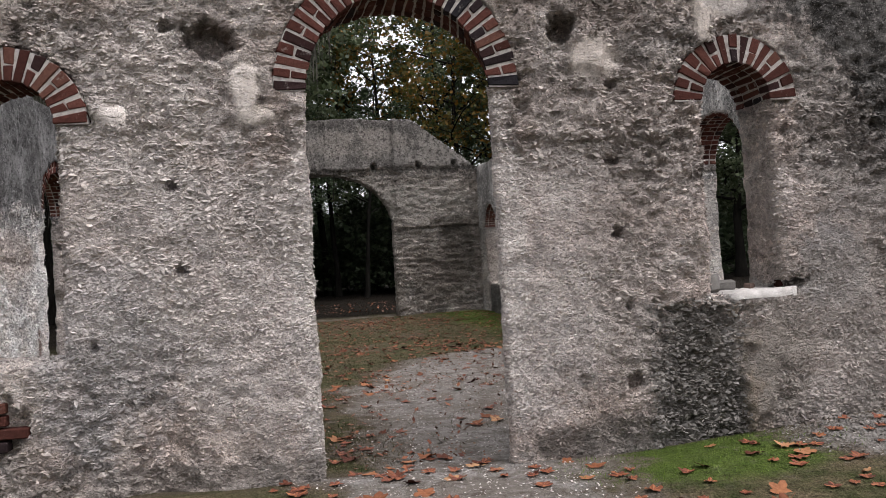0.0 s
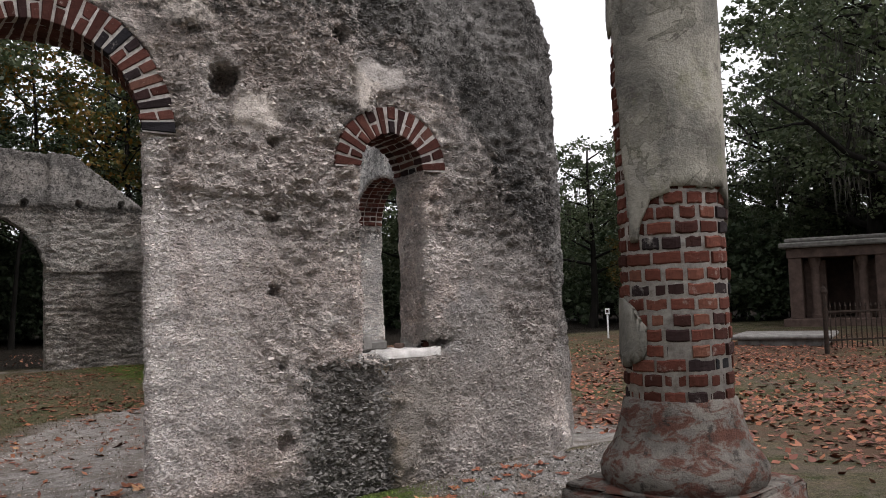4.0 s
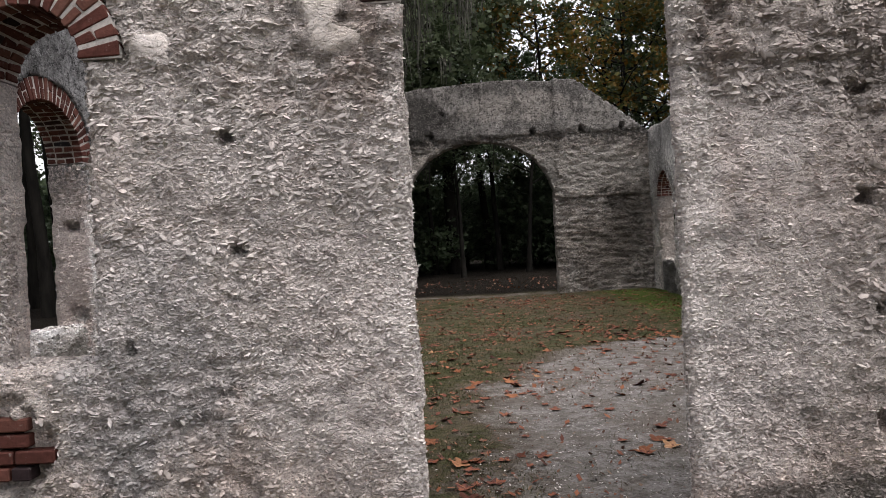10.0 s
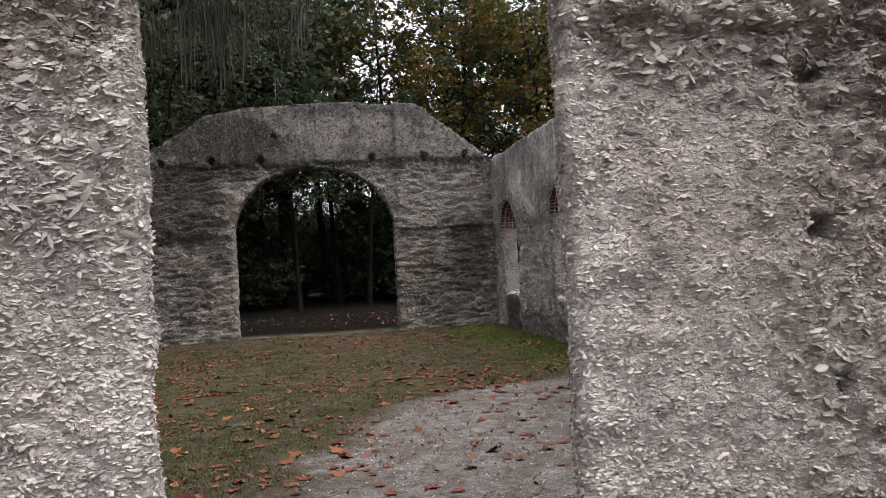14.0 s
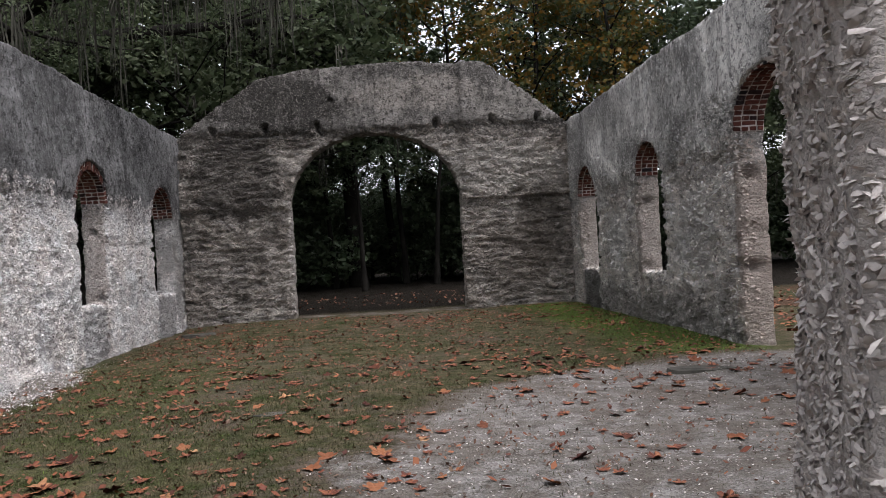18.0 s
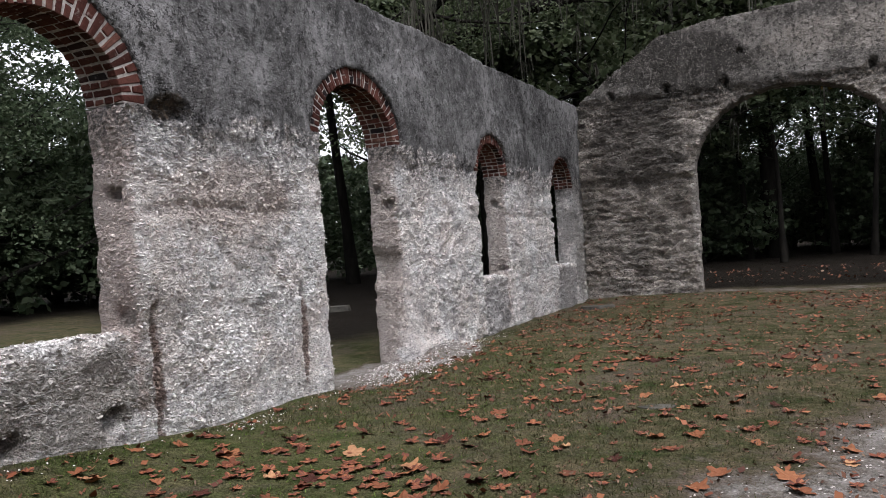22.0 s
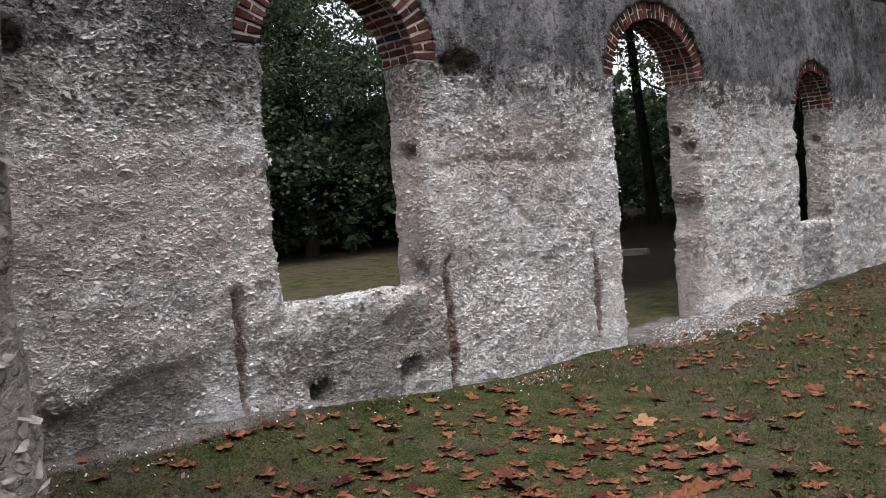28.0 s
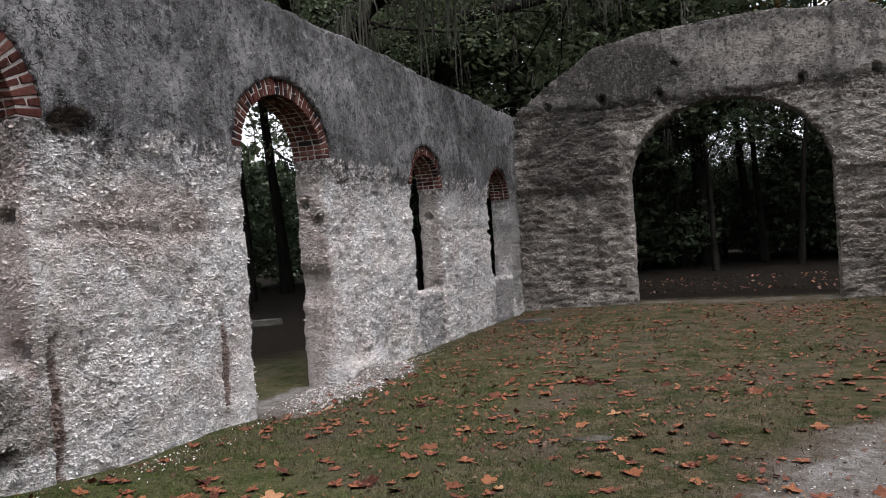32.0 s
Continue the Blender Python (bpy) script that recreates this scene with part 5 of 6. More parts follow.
oak = stand(make_tree("live_oak", "old live oak hung with grey Spanish moss", 11, 13, 9.0, 0.55, 0.35, oak_leaf, 16000, (0.2, 0.12), 12, 240), -16, 36)
pine = stand(make_tree("pine_tree", "tall straight pine with a thin dark crown", 12, 19, 3.8, 0.2, 0.42, dark_leaf, 8500, (0.26, 0.11), 12), -13.5, 19)
bay = stand(make_tree("bay_tree", "dense dark evergreen bay tree at the wood's edge", 13, 8.5, 3.6, 0.16, 0.12, dark_leaf, 34000, (0.095, 0.06), 18, open_crown=1.1), -20.5, 14.5, 0, 1.25)
gum = stand(make_tree("sweet_gum", "slender gum tree in yellow and orange autumn leaf", 14, 15, 4.0, 0.17, 0.4, autumn_leaf, 4800, (0.2, 0.15), 13), 6.2, 27)
water_oak = stand(make_tree("water_oak", "tall oak with small dark green leaves", 15, 15, 5.5, 0.28, 0.3, oak_leaf, 18000, (0.23, 0.14), 16, 60), -5.2, 26.5)
thicket = stand(make_tree("thicket", "dense shrub of dark evergreen leaves under the trees", 16, 4.2, 2.6, 0.06, 0.08, dark_leaf, 5000, (0.24, 0.15), 15, category="shrub", open_crown=1.2), -3.5, 31)

spots = random.Random(77)


def turn_of():
    return spots.uniform(0, 6.28)


# behind the end wall
for x, y, s in ((-9, 24, 0.9), (10.0, 29, 0.95), (-3.9, 25.5, 1.1), (-1.0, 31.5, 1.2), (-14, 31, 1.0), (-4.5, 36, 1.0), (17, 36, 0.9)):
    more(water_oak, x, y, turn_of(), s)
for x, y, s in ((-1.9, 31, 0.6), (1.9, 29, 0.55), (-6.3, 26, 0.9), (-0.7, 27.5, 0.5), (0.9, 33, 0.7), (-3.6, 30, 1.0), (5.6, 32, 1.0), (12, 26, 0.95), (0.5, 35, 1.0), (-10, 33, 1.0), (8.5, 37, 1.1)):
    more(pine, x, y, turn_of(), s)
for x, y, s in ((4.0, 31, 1.0), (8.6, 26, 0.85)):
    more(gum, x, y, turn_of(), s)
for k in range(40):
    x = -20 + 40 * (k + spots.random()) / 40
    more(thicket, x, spots.uniform(33, 44), turn_of(), spots.uniform(0.8, 1.5))
# on the side past the bright wall
for x, y, s in ((-21.5, 10.5, 1.3), (-24.5, 20.5, 1.0), (-22, 6.5, 1.3), (-24, 15, 1.5), (-21, 2.5, 1.3), (-25, 17.5, 1.7), (-27, 12, 1.8), (-24, 9, 1.7)):
    more(bay, x, y, turn_of(), s)
for x, y, s in ((-11.6, 17.4, 0.9), (-12.8, 16.2, 1.0), (-14.5, 22, 1.0), (-10.8, 21.5, 0.85), (-15.5, 26, 1.1), (-18, 20, 1.0), (-9.6, 24, 0.95), (-12.2, 26, 1.0)):
    more(pine, x, y, turn_of(), s)
for k in range(20):
    y = 4 + 26 * (k + spots.random()) / 20
    more(thicket, spots.uniform(-27, -20.5), y, turn_of(), spots.uniform(0.9, 1.6))
# past the field on the open side
for x, y, s in ((31.5, 13.4, 0.85), (25, 5.5, 1.0), (39, 8, 1.2)):
    more(oak, x, y, turn_of(), s)
for k in range(20):
    a = radians(-8 + 66 * (k + spots.random() * 0.8) / 20)
    r = spots.uniform(36, 44)
    more(water_oak if k % 3 else pine, 2 + r * math.cos(a), r * math.sin(a) - 2, turn_of(), spots.uniform(0.6, 0.95) * (0.62 if a > radians(36) else 1.0))
for k in range(30):
    a = radians(-12 + 76 * (k + spots.random()) / 30)
    r = spots.uniform(35, 41)
    more(thicket, 2 + r * math.cos(a), r * math.sin(a) - 2, turn_of(), spots.uniform(0.8, 1.5))
for x, y, s in ((-9, 38, 1.25), (-5.5, 36, 1.2), (-3.0, 40, 1.15), (-0.6, 39, 0.62), (1.2, 42, 0.6), (3.2, 38, 1.1), (6.0, 36, 1.2), (9.5, 38, 1.2)):
    more(bay, x, y, turn_of(), s)
for x, y, s in ((22.7, 20.2, 0.62), (17, 25.5, 0.75), (20, 26.5, 0.7), (13.5, 28.5, 0.7), (33.5, 15.5, 1.25), (34, 9.5, 1.2)):
    more(water_oak, x, y, turn_of(), s)
more(gum, 23.5, 18.5, 1.0, 0.3)
more(gum, 29.5, 33, 2.0, 0.7)


# the oak whose limb reaches over the far corner of the walls
def overhanging_oak():
    rnd, rng = random.Random(5), np.random.default_rng(5)
    tree = tagged(new("live_oak"), "huge live oak reaching over the wall, trailing Spanish moss", "tree", "trees round the ruin")
    stem_tube, tubes = Tubes(), Tubes()
    stem_tube.add([(-9.5, 18.5, -0.3), (-9.4, 18.4, 1.0), (-9.0, 18.0, 3.2), (-8.4, 17.6, 5.0), (-8.2, 18.5, 8.0), (-8.0, 19.5, 11.0)], [0.75, 0.6, 0.5, 0.46, 0.3, 0.1], 10)
    limbs = [[(-8.5, 17.6, 4.9), (-7.4, 15.6, 5.7), (-5.6, 13.6, 6.0), (-3.4, 12.6, 6.1), (-1.2, 12.4, 6.6), (0.8, 12.8, 7.4)],
             [(-8.5, 17.6, 4.6), (-8.0, 14.8, 5.6), (-7.0, 12.0, 6.4), (-6.0, 9.6, 6.9), (-5.4, 7.4, 7.6)],
             [(-8.3, 18.2, 7.0), (-5.5, 18.4, 8.6), (-2.2, 18.3, 9.2), (1.4, 18.6, 9.8), (3.6, 19.2, 10.0)],
             [(-8.3, 17.8, 6.0), (-5.8, 18.0, 6.6), (-3.6, 18.6, 6.9), (-1.4, 19.4, 7.3)]]
    tips = []
    for pts in limbs:
        n = len(pts) - 1
        tubes.add(pts, [0.22 * (1 - 0.8 * k / n) for k in range(n + 1)], 8)
        for k in range(1, n + 1):
            a, b = Vector(pts[k - 1]), Vector(pts[k])
            for q in range(6):
                s = a.lerp(b, rnd.random())
                t = bough(rnd, s, (rnd.uniform(-1, 1), rnd.uniform(-1, 1), rnd.uniform(-0.2, 0.5)), rnd.uniform(1.2, 2.4), 0.0, 4, 0.45)
                tubes.add(t, [0.05 * (1 - 0.8 * i / 4) for i in range(5)], 4)
                tips += t[1:]
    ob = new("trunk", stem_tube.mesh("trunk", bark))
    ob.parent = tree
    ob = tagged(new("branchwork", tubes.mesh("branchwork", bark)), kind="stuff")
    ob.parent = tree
    centres = np.concatenate([np.array(p) + rng.normal(size=(1, 3)) * 0.25 + rng.normal(size=(60, 3)) * (0.28, 0.28, 0.15) for p in tips])
    crown = new("crown", quads_mesh("crown", leaf_quads(rng, centres, 0.12, 0.055), oak_leaf))
    crown.parent = tree
    wisps = []
    for p in tips[::4]:
        wisps += tuft(rng, np.array(p), rng.uniform(0.3, 1.3), 9)
    # long trails from the limb that crosses in front of the end wall
    for k in range(38):
        i = rng.integers(1, 5)
        s = Vector(limbs[0][i]).lerp(Vector(limbs[0][i + 1]), rng.random())
        wisps += tuft(rng, np.array(s) + rng.normal(size=3) * (0.35, 0.3, 0.1), rng.uniform(0.8, 3.0), 14)
    for k in range(22):
        wisps += tuft(rng, np.array((-1.9 + rng.normal() * 0.75, 12.4 + rng.normal() * 0.4, 6.3 + rng.normal() * 0.15)), rng.uniform(1.0, 2.7), 16, 0.13)
    m = tagged(new("moss", quads_mesh("moss", np.concatenate(wisps), moss_strand)), "long grey trails of Spanish moss", kind="stuff")
    m.parent = tree
    return tree


overhanging_oak()


# the far woods that close the view: one ragged bank of trees
def far_woods():
    rng = np.random.default_rng(9)
    n = 60000
    a = rng.uniform(0, 2 * math.pi, n)
    r = rng.uniform(50, 58, n)
    edge = 6.5 + 3.0 * fbm(np.stack([np.cos(a) * 6, np.sin(a) * 6, 0 * a], 1), 1.0, 97, 4)
    z = edge * rng.uniform(0, 1, n) ** 0.8
    # towards the open side the bank stands lower, behind it too
    z *= np.where((a > radians(255)) | (a < radians(78)), 0.85, 1.1)
    z *= np.where(np.abs(a - radians(90)) < radians(5), 0.75, 1.0)
    c = np.stack([r * np.cos(a), 5 + r * np.sin(a), z], 1)
    ob = new("far_woods", quads_mesh("far_woods", leaf_quads(rng, c, 0.9, 0.7), dark_leaf))
    return tagged(ob, "dark band of distant woods", "woods", kind="stuff")


far_woods()


# ---- tomb, ledger and fence in the churchyard ----
def box(x0, x1, y0, y1, z0, z1, bevel=0.02):
    bm = bmesh.new()
    bmesh.ops.create_cube(bm, size=1.0, matrix=Matrix.Translation(((x0 + x1) / 2, (y0 + y1) / 2, (z0 + z1) / 2)) @ Matrix.Diagonal((x1 - x0, y1 - y0, z1 - z0, 1)))
    bmesh.ops.bevel(bm, geom=bm.edges[:], offset=bevel, segments=1, affect="EDGES")
    return bm


def spindle(profile, x, y, sides=14):
    bm = bmesh.new()
    rows = [[bm.verts.new((x + r * math.cos(2 * math.pi * s / sides), y + r * math.sin(2 * math.pi * s / sides), z)) for s in range(sides)] for r, z in profile]
    for a, b in zip(rows, rows[1:]):
        for s in range(sides):
            bm.faces.new((a[s], a[(s + 1) % sides], b[(s + 1) % sides], b[s]))
    bm.faces.new(rows[-1])
    bm.faces.new(rows[0][::-1])
    return bm


def make_tomb():
    tomb = tagged(new("mausoleum"), "small brownstone mausoleum with two columns and a dark doorway", "tomb")
    tomb.matrix_basis = Matrix.Translation((27.0, 11.9, 0.1)) @ Matrix.Rotation(radians(-62), 4, "Z") @ Matrix.Scale(0.92, 4)
    part("step", box(-2.0, 2.0, -0.5, 4.2, -0.3, 0.18), sandstone, tomb)
    part("side_wall", box(-1.8, -1.3, 0.1, 4.0, 0.18, 2.6), sandstone, tomb)
    part("side_wall", box(1.3, 1.8, 0.1, 4.0, 0.18, 2.6), sandstone, tomb)
    part("back_wall", box(-1.3, 1.3, 3.6, 4.0, 0.18, 2.6), sandstone, tomb)
    part("inner_wall", box(-1.3, -0.5, 1.0, 1.3, 0.18, 2.5), sandstone, tomb)
    part("inner_wall", box(0.5, 1.3, 1.0, 1.3, 0.18, 2.5), sandstone, tomb)
    part("lintel", box(-1.85, 1.85, 0.05, 4.05, 2.6, 3.0), sandstone, tomb)
    part("cornice", box(-2.1, 2.1, -0.2, 4.3, 3.0, 3.22, 0.05), stone, tomb, "grey weathered cornice")
    part("roof", box(-1.9, 1.9, 0.0, 4.1, 3.22, 3.4, 0.06), stone, tomb)
    for x in (-0.85, 0.85):
        part("column", spindle([(0.24, 0.18), (0.24, 0.3), (0.18, 0.36), (0.15, 2.2), (0.17, 2.25), (0.23, 2.4), (0.26, 2.6)], x, 0.45), sandstone, tomb)


make_tomb()


def make_ledger():
    slab = tagged(new("ledger_tomb"), "low grey ledger stone on a brick base in the grass", "grave")
    slab.matrix_basis = Matrix.Translation((17.4, 7.5, -0.05)) @ Matrix.Rotation(radians(-62), 4, "Z")
    part("base", box(-1.0, 1.0, -0.55, 1.4, -0.2, 0.22), stone, slab)
    part("slab", box(-1.15, 1.15, -0.7, 1.55, 0.22, 0.32, 0.03), stone, slab, "pale flat stone slab")


make_ledger()


def make_fence():
    fence = tagged(new("iron_fence"), "low rusted iron grave fence of spiked pickets", "fence")
    fence.matrix_basis = Matrix.Translation((15.6, 5.2, 0.0)) @ Matrix.Rotation(radians(-27), 4, "Z")
    for x in (0.0, 1.5, 3.0):
        part("post", spindle([(0.05, -0.2), (0.05, 1.25), (0.07, 1.3), (0.05, 1.38), (0.0, 1.45)], x, 0, 8), iron, fence)
    for z in (0.25, 0.85):
        part("rail", box(0, 3.0, -0.015, 0.015, z, z + 0.04, 0.004), iron, fence)
    for k in range(26):
        if k % 13:
            x = 3.0 * k / 26
            part("picket", spindle([(0.013, 0.1), (0.013, 0.95), (0.026, 0.98), (0.001, 1.08)], x, 0, 6), iron, fence)


make_fence()


def make_sign():
    sign = tagged(new("notice_post"), "small white notice on a thin post in the grass", "sign")
    sign.matrix_basis = Matrix.Translation((17.5, 13.8, 0.0)) @ Matrix.Rotation(radians(-40), 4, "Z") @ Matrix.Scale(0.75, 4)
    part("post", box(-0.035, 0.035, -0.035, 0.035, -0.2, 1.0, 0.005), sign_white, sign)
    part("panel", box(-0.09, 0.09, -0.06, -0.036, 1.02, 1.26, 0.005), sign_white, sign)
    part("mark", box(-0.05, 0.05, -0.066, -0.061, 1.08, 1.2, 0.002), iron, sign)


make_sign()


# ---- flat stones in the grass ----
def flat_stone(x, y, sx, sy, h, turn, seed, label):
    rnd = random.Random(seed)
    bm = bmesh.new()
    n = 11
    low = [bm.verts.new((sx * math.cos(6.283 * k / n) * rnd.uniform(0.8, 1.1), sy * math.sin(6.283 * k / n) * rnd.uniform(0.8, 1.1), -0.06)) for k in range(n)]
    top = [bm.verts.new((v.co.x * 0.9, v.co.y * 0.9, h + rnd.uniform(-0.005, 0.005))) for v in low]
    for k in range(n):
        bm.faces.new((low[k], low[(k + 1) % n], top[(k + 1) % n], top[k]))
    bm.faces.new(top)
    ob = bm_object("flat_stone", bm, dark_stone)
    tagged(ob, label, "stone")
    ob.matrix_basis = Matrix.Translation((x, y, float(ground_z(np.array([x]), np.array([y]))[0]))) @ Matrix.Rotation(turn, 4, "Z")


flat_stone(-0.96, 5.85, 0.16, 0.09, 0.012, 0.2, 1, "small grey stone flush with the grass")
flat_stone(2.9, 6.45, 0.36, 0.16, 0.02, -0.3, 2, "dark flat stone at the edge of the gravel")
flat_stone(-3.3, 13.8, 0.33, 0.22, 0.05, 0.4, 3, "grey stone beside the foot of the wall")
flat_stone(-9.2, 14.6, 0.42, 0.22, 0.12, 0.5, 4, "weathered stone lying outside the doorway")


# the white lime bed left on the window sill
def lime_bed():
    bm = bmesh.new()
    xs, ys = np.linspace(2.18, 2.67, 15), np.linspace(-0.015, 0.34, 10)
    x, y = [a.ravel() for a in np.meshgrid(xs, ys, indexing="ij")]
    p = np.stack([x, y, 0 * x], 1)
    z = 1.058 + 0.012 * vnoise(p, 9, 3) + 0.006 * vnoise(p, 30, 4) - 0.02 * step(x, 2.3, 2.2)
    x, y = x + 0.012 * vnoise(p, 11, 5), y + 0.012 * vnoise(p, 13, 6)
    top = [bm.verts.new(v) for v in zip(x, y, z)]
    low = [bm.verts.new((a, b, 1.0)) for a, b in zip(x, y)]
    m = len(ys)
    for i in range(len(xs) - 1):
        for j in range(m - 1):
            k = i * m + j
            bm.faces.new((top[k], top[k + m], top[k + m + 1], top[k + 1]))
    rim = [i * m for i in range(15)] + [14 * m + j for j in range(1, m)] + [i * m + m - 1 for i in range(13, -1, -1)] + [j for j in range(m - 2, 0, -1)]
    for a, b in zip(rim, rim[1:] + rim[:1]):
        bm.faces.new((low[a], low[b], top[b], top[a]))
    part("lime_bed", bm, lime_white, wall_front, "white crumbling lime on the window sill", True)


lime_bed()


# rubble on the window sill
def rubble(x, y, z, sx, sy, sz, turn, seed, material, label):
    rnd = random.Random(seed)
    bm = box(-sx / 2, sx / 2, -sy / 2, sy / 2, 0, sz, min(sx, sy, sz) * 0.2)
    for v in bm.verts:
        v.co += Vector((rnd.uniform(-1, 1), rnd.uniform(-1, 1), rnd.uniform(-1, 1))) * min(sx, sy, sz) * 0.08
    ob = tagged(bm_object("rubble", bm, material), label, "rubble", "rubble on the sill")
    ob.matrix_basis = pose(x, y, z, 0, 0, turn)


rubble(2.16, 0.24, 1.045, 0.12, 0.1, 0.13, 20, 1, stone, "broken grey stone on the window sill")
rubble(2.29, 0.30, 1.045, 0.15, 0.1, 0.08, -15, 2, stone, "rough pale stone on the window sill")
rubble(2.45, 0.22, 1.045, 0.08, 0.06, 0.05, 40, 3, sandstone, "chip of brown stone on the window sill")
rubble(2.62, 0.15, 1.055, 0.07, 0.06, 0.06, 10, 4, brick_red, "broken brick end on the window sill")


# ---- fallen leaves ----
def leaf_mesh(seed):
    """A curled sycamore leaf with five lobes and a stalk."""
    rnd = random.Random(seed)
    bm = bmesh.new()
    rim = []
    for k in range(20):
        a = -math.pi / 2 + 2 * math.pi * k / 20
        lobe = abs(math.sin((a + math.pi / 2) * 2.5))
        r = 0.6 + 0.4 * lobe ** 0.9 * (0.75 if math.sin(a) < -0.3 else 1.0)
        r *= rnd.uniform(0.85, 1.1)
        rim.append((r * math.cos(a) * 0.5, r * math.sin(a) * 0.5))
    bend, twist, cup = rnd.uniform(-0.2, 0.7), rnd.uniform(-0.8, 0.8), rnd.uniform(0.0, 0.25)

    def lift(x, y):
        return cup * (x * x + y * y) + bend * x * x * rnd.uniform(0.7, 1.2) + twist * x * y

    mid = bm.verts.new((0, 0, 0.02))
    vs = [bm.verts.new((x, y, max(0.0, lift(x, y)) + rnd.uniform(0, 0.06))) for x, y in rim]
    for k in range(20):
        bm.faces.new((mid, vs[k], vs[(k + 1) % 20]))
    s = [bm.verts.new((-0.012, -0.1, 0.02)), bm.verts.new((0.012, -0.1, 0.02)), bm.verts.new((0.03, -0.72, 0.06)), bm.verts.new((0.015, -0.72, 0.06))]
    bm.faces.new(s)
    me = bpy.data.meshes.new("fallen_leaf")
    bm.to_mesh(me)
    bm.free()
    return me


def fallen_material():
    n = Nodes("fallen_leaf")
    c = n.ramp(n.chance(), (0.0, (0.055, 0.02, 0.016)), (0.25, (0.12, 0.045, 0.028)), (0.55, (0.22, 0.085, 0.043)), (0.85, (0.29, 0.125, 0.062)), (1.0, (0.42, 0.24, 0.13)))
    c = n.mix(0.6, c, n.ramp(n.noise(45, 4, 0.7), (0.3, 0.5), (0.7, 1.25)), "MULTIPLY")
    return n.done(c, None, 0.6)


leaf_meshes = [leaf_mesh(k) for k in range(7)]
fallen = fallen_material()
for me in leaf_meshes:
    me.materials.append(fallen)


def leaf_density(x, y):
    p = np.stack([x, y, 0 * x], 1)
    inside = (np.abs(x) < 3.9) & (y > 0.4) & (y < 16)
    d = np.where(inside, (0.34 + 0.4 * step(fbm(p, 0.7, 101), -0.2, 0.8)) * (1 - 0.5 * lawn_masks(x, y)[0]), 0.0)
    d = np.where(inside, d + 0.45 * step(x, -1.2, -2.6) * step(y, 5.5, 3.0) + 0.5 * step(np.hypot(x + 2.3, y - 3.2), 1.7, 0.4), d)
    d = np.where(inside & (y > 9), d * 0.6, d)
    door = (np.abs(x) < 1.0) & (y > -1.2) & (y < 0.6)
    d = np.where(door, 0.8, d)
    front = (x > 1.0) & (x < 4.2) & (y > -2.2) & (y < -0.15)
    return np.where(front, 0.5, d)


def scatter_leaves():
    rng = np.random.default_rng(21)
    n = 10000
    x, y = rng.uniform(-3.9, 4.2, n), rng.uniform(-2.2, 15.9, n)
    keep = rng.uniform(0, 1.5, n) < leaf_density(x, y)
    x, y = x[keep], y[keep]
    order = rng.permutation(len(x))
    near = [i for i in order if y[i] < 8.5]
    chosen = near[:300]
    z = ground_z(x, y)
    for i in chosen:
        ob = tagged(new("fallen_leaf", leaf_meshes[rng.integers(7)]), "curled orange-brown sycamore leaf on the ground", "leaf", "fallen leaves")
        s = rng.uniform(0.08, 0.165)
        ob.matrix_basis = Matrix.Translation((x[i], y[i], z[i] + 0.004)) @ Euler((rng.normal() * 0.18, rng.normal() * 0.18, rng.uniform(0, 6.28))).to_matrix().to_4x4() @ Matrix.Scale(s, 4)
    rest = np.array([i for i in order if i not in set(chosen)])[:1500]
    tris = []
    for i in rest:
        me = leaf_meshes[rng.integers(7)]
        m = Matrix.Translation((x[i], y[i], z[i] + 0.005)) @ Matrix.Rotation(rng.uniform(0, 6.28), 4, "Z") @ Matrix.Scale(rng.uniform(0.065, 0.13), 4)
        v = [m @ q.co for q in me.vertices]
        tris += [[v[k] for k in p.vertices] for p in me.polygons if len(p.vertices) == 3]
    ob = new("leaf_litter", quads_mesh("leaf_litter", np.array([[tuple(c) for c in t] for t in tris]), strewn_leaf))
    tagged(ob, "orange-brown sycamore leaves strewn over the grass", "leaves", kind="stuff")


scatter_leaves()


def strew(name, label, category, material, n, area, mask, size, seed, lift=0.01, stand_up=False, flat=0.25):
    """Many small bits over the ground: blades that stand, or scraps that lie."""
    rng = np.random.default_rng(seed)
    x, y = rng.uniform(area[0], area[1], n), rng.uniform(area[2], area[3], n)
    keep = rng.uniform(0, 1, n) < mask(x, y)
    x, y = x[keep], y[keep]
    m = len(x)
    p = np.stack([x, y, ground_z(x, y)], 1)
    a = rng.uniform(0, 6.283, m)
    s = rng.uniform(0.5, 1.2, m)[:, None] * size
    side = np.stack([np.cos(a), np.sin(a), 0 * a], 1)
    if stand_up:
        lean = unit(np.stack([rng.normal(size=m) * 0.7, rng.normal(size=m) * 0.7, np.ones(m)], 1))
        c = np.stack([p - side * s * 0.09, p + side * s * 0.09, p + lean * s], 1)
    else:
        across = np.stack([-np.sin(a), np.cos(a), rng.normal(size=m) * flat], 1)
        side = side + np.stack([0 * a, 0 * a, rng.normal(size=m) * flat], 1)
        p[:, 2] += lift
        c = np.stack([p - side * s, p - across * s * 0.6, p + side * s, p + across * s * 0.7], 1)
    return tagged(new(name, quads_mesh(name, c, material)), label, category, kind="stuff")


def in_walls(x, y):
    return (np.abs(x) < 4.0) & (y > 0.4) & (y < 16)


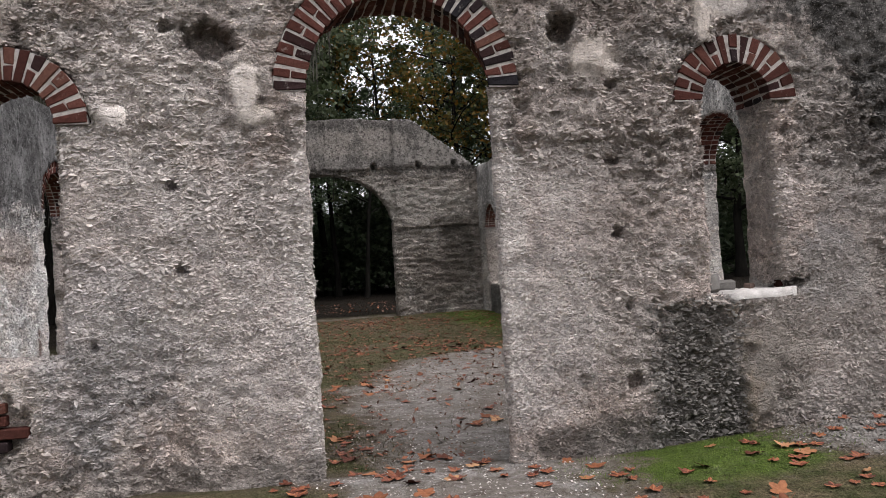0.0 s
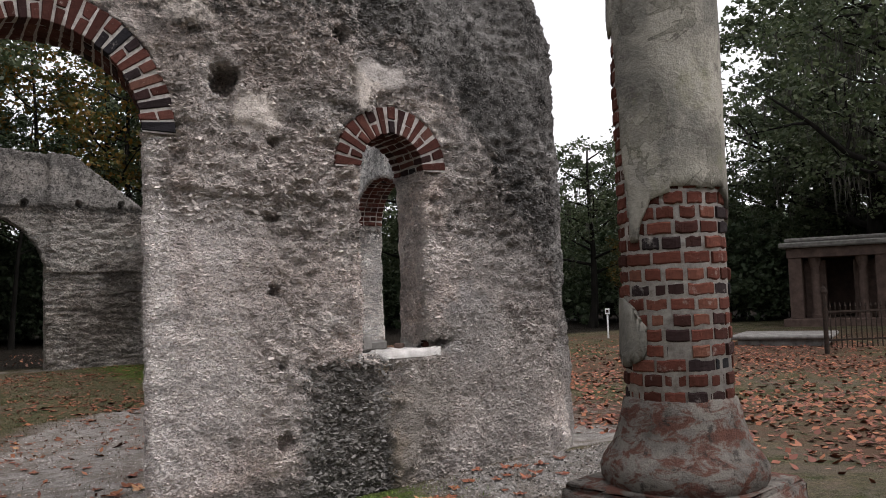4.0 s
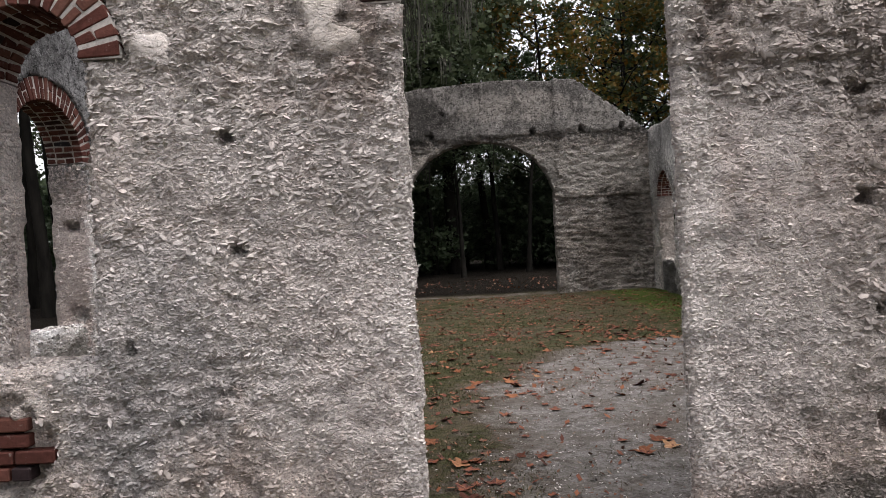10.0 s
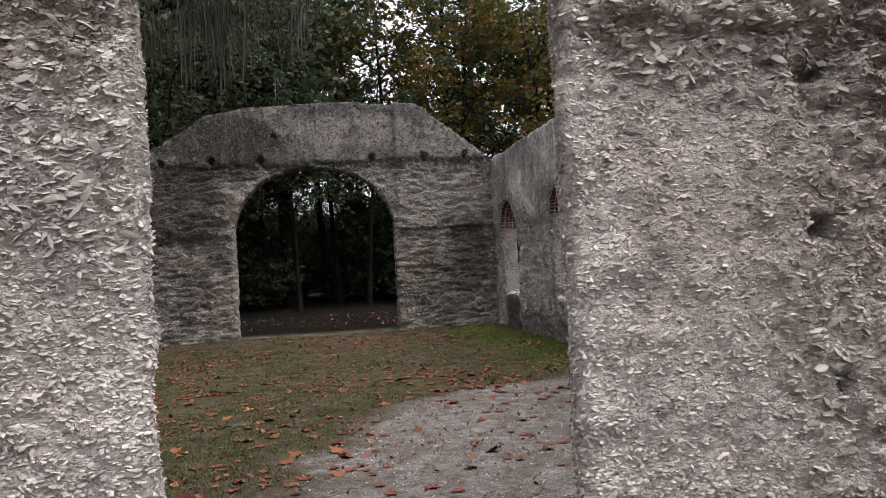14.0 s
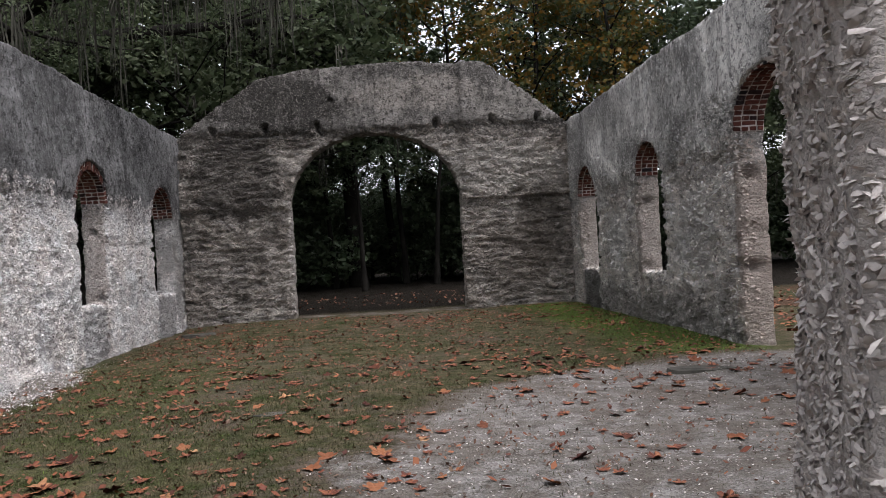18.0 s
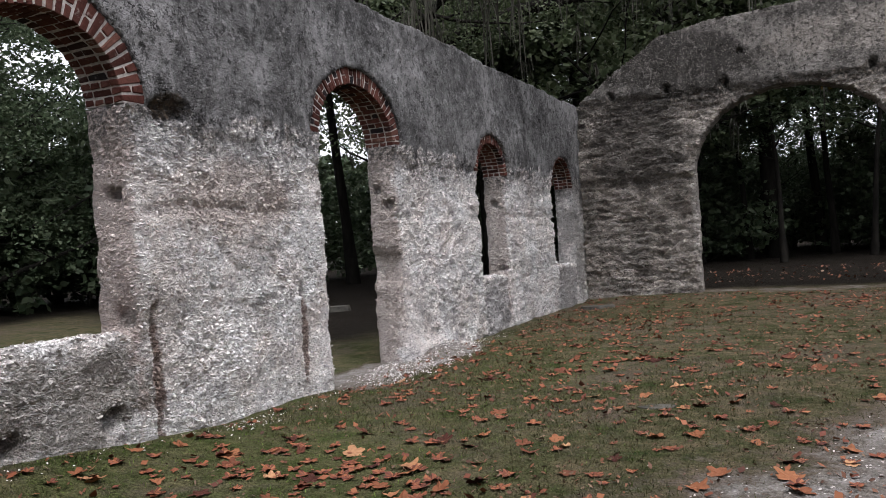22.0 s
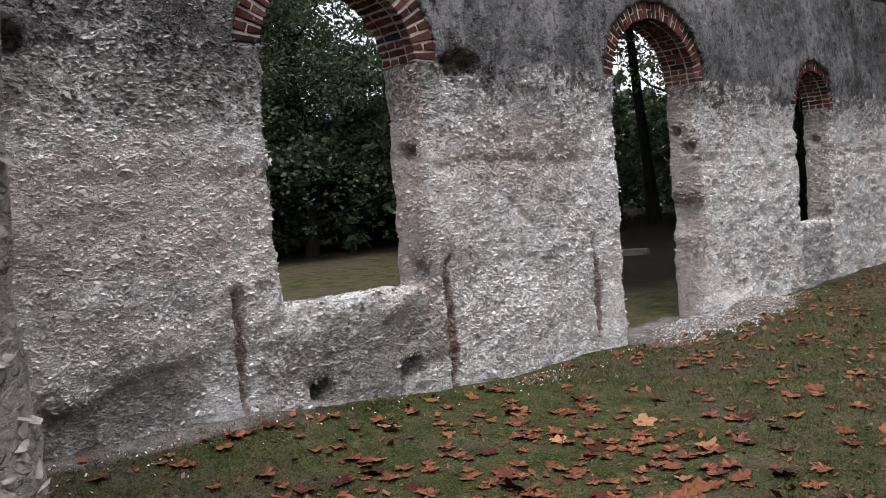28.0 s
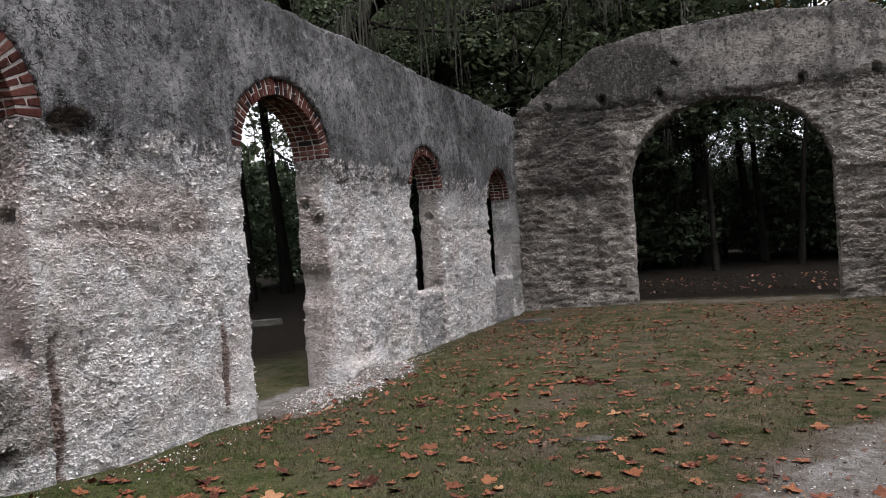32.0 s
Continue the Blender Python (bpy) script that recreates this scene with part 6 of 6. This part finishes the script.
def lawn(x, y):
    g, m, l, _ = lawn_masks(x, y)
    return np.where(in_walls(x, y) | (y < 0) | (x > 4.5), (1 - g) * step(y, 17, 6) * (0.4 + 0.6 * step(x, 1.2, -2.0)) + 0.05, 0) * (1 - 0.9 * step(fbm(np.stack([x, y, 0 * x], 1), 1.1, 5), -0.1, 0.5))


strew("short_grass", "short worn grass between fallen leaves", "grass", grass_blade, 240000, (-4, 4, 0.4, 13), lawn, 0.031, 31, stand_up=True)
strew("moss_patch", "bright green moss and low weeds", "moss", moss_blade, 90000, (-4, 4.05, -1.0, 15.8), lambda x, y: lawn_masks(x, y)[1] * (1 - (np.abs(y - 0.2) < 0.25)), 0.028, 32, stand_up=True)
strew("shell_gravel", "crushed grey-white oyster shell on the path", "gravel", shell_mat, 26000, (-1.5, 4.3, -2.0, 8.0), lambda x, y: lawn_masks(x, y)[0] * np.where(y < 0, 1.0, 0.5), 0.0095, 33, 0.004)
strew("shell_gravel", "white shell rubble along the foot of the wall", "gravel", white_shell, 5200, (-4.0, -3.3, 0.9, 11.0), lambda x, y: step(x, -3.4, -3.95) ** 2 * (0.25 + 0.75 * step(fbm(np.stack([x, y, 0 * x], 1), 1.2, 3), 0.0, 0.6)), 0.009, 34, 0.008, flat=0.5)
strew("shell_gravel", "white shell rubble in the doorway of the side wall", "gravel", white_shell, 3800, (-4.3, -3.2, 6.4, 9.6), lambda x, y: step(np.hypot((x + 3.9) / 0.55, (y - 8.0) / 1.5), 1.1, 0.6), 0.011, 35, 0.01, flat=0.5)
strew("shell_gravel", "white shell rubble under the window", "gravel", dark_shell, 14000, (1.6, 4.6, -1.5, 0.1), lambda x, y: lawn_masks(x, y)[0], 0.0115, 36, 0.01, flat=0.4)
strew("dead_leaves", "brown scraps of dead leaf in the grass", "leaves", litter_mat, 22000, (-4, 4, 0.4, 15.8), lambda x, y: 0.25 + 0.5 * step(fbm(np.stack([x, y, 0 * x], 1), 0.8, 41), -0.1, 0.7), 0.016, 37, 0.012, flat=0.5)
strew("leaf_carpet", "carpet of fallen brown leaves over the churchyard grass", "leaves", strewn_leaf, 120000, (4.6, 24, -6, 18), lambda x, y: 0.9 * lawn_masks(x, y)[2] * step(np.hypot(x - 2, y + 3), 26, 5), 0.045, 38, 0.012, flat=0.3)
strew("leaf_carpet", "dead leaves over the floor of the woods", "leaves", litter_mat, 900, (-6, 6, 17.6, 24), lambda x, y: 0.7 + 0 * x, 0.04, 39, 0.03, flat=0.5)
strew("small_leaves", "small orange-brown leaves scattered through the grass", "leaves", strewn_leaf, 5200, (-4, 4, 0.5, 15.8), lambda x, y: (0.15 + 0.85 * step(fbm(np.stack([x, y, 0 * x], 1), 0.9, 43), -0.2, 0.6)) * (1 - 0.6 * lawn_masks(x, y)[0]), 0.03, 40, 0.016, flat=0.4)
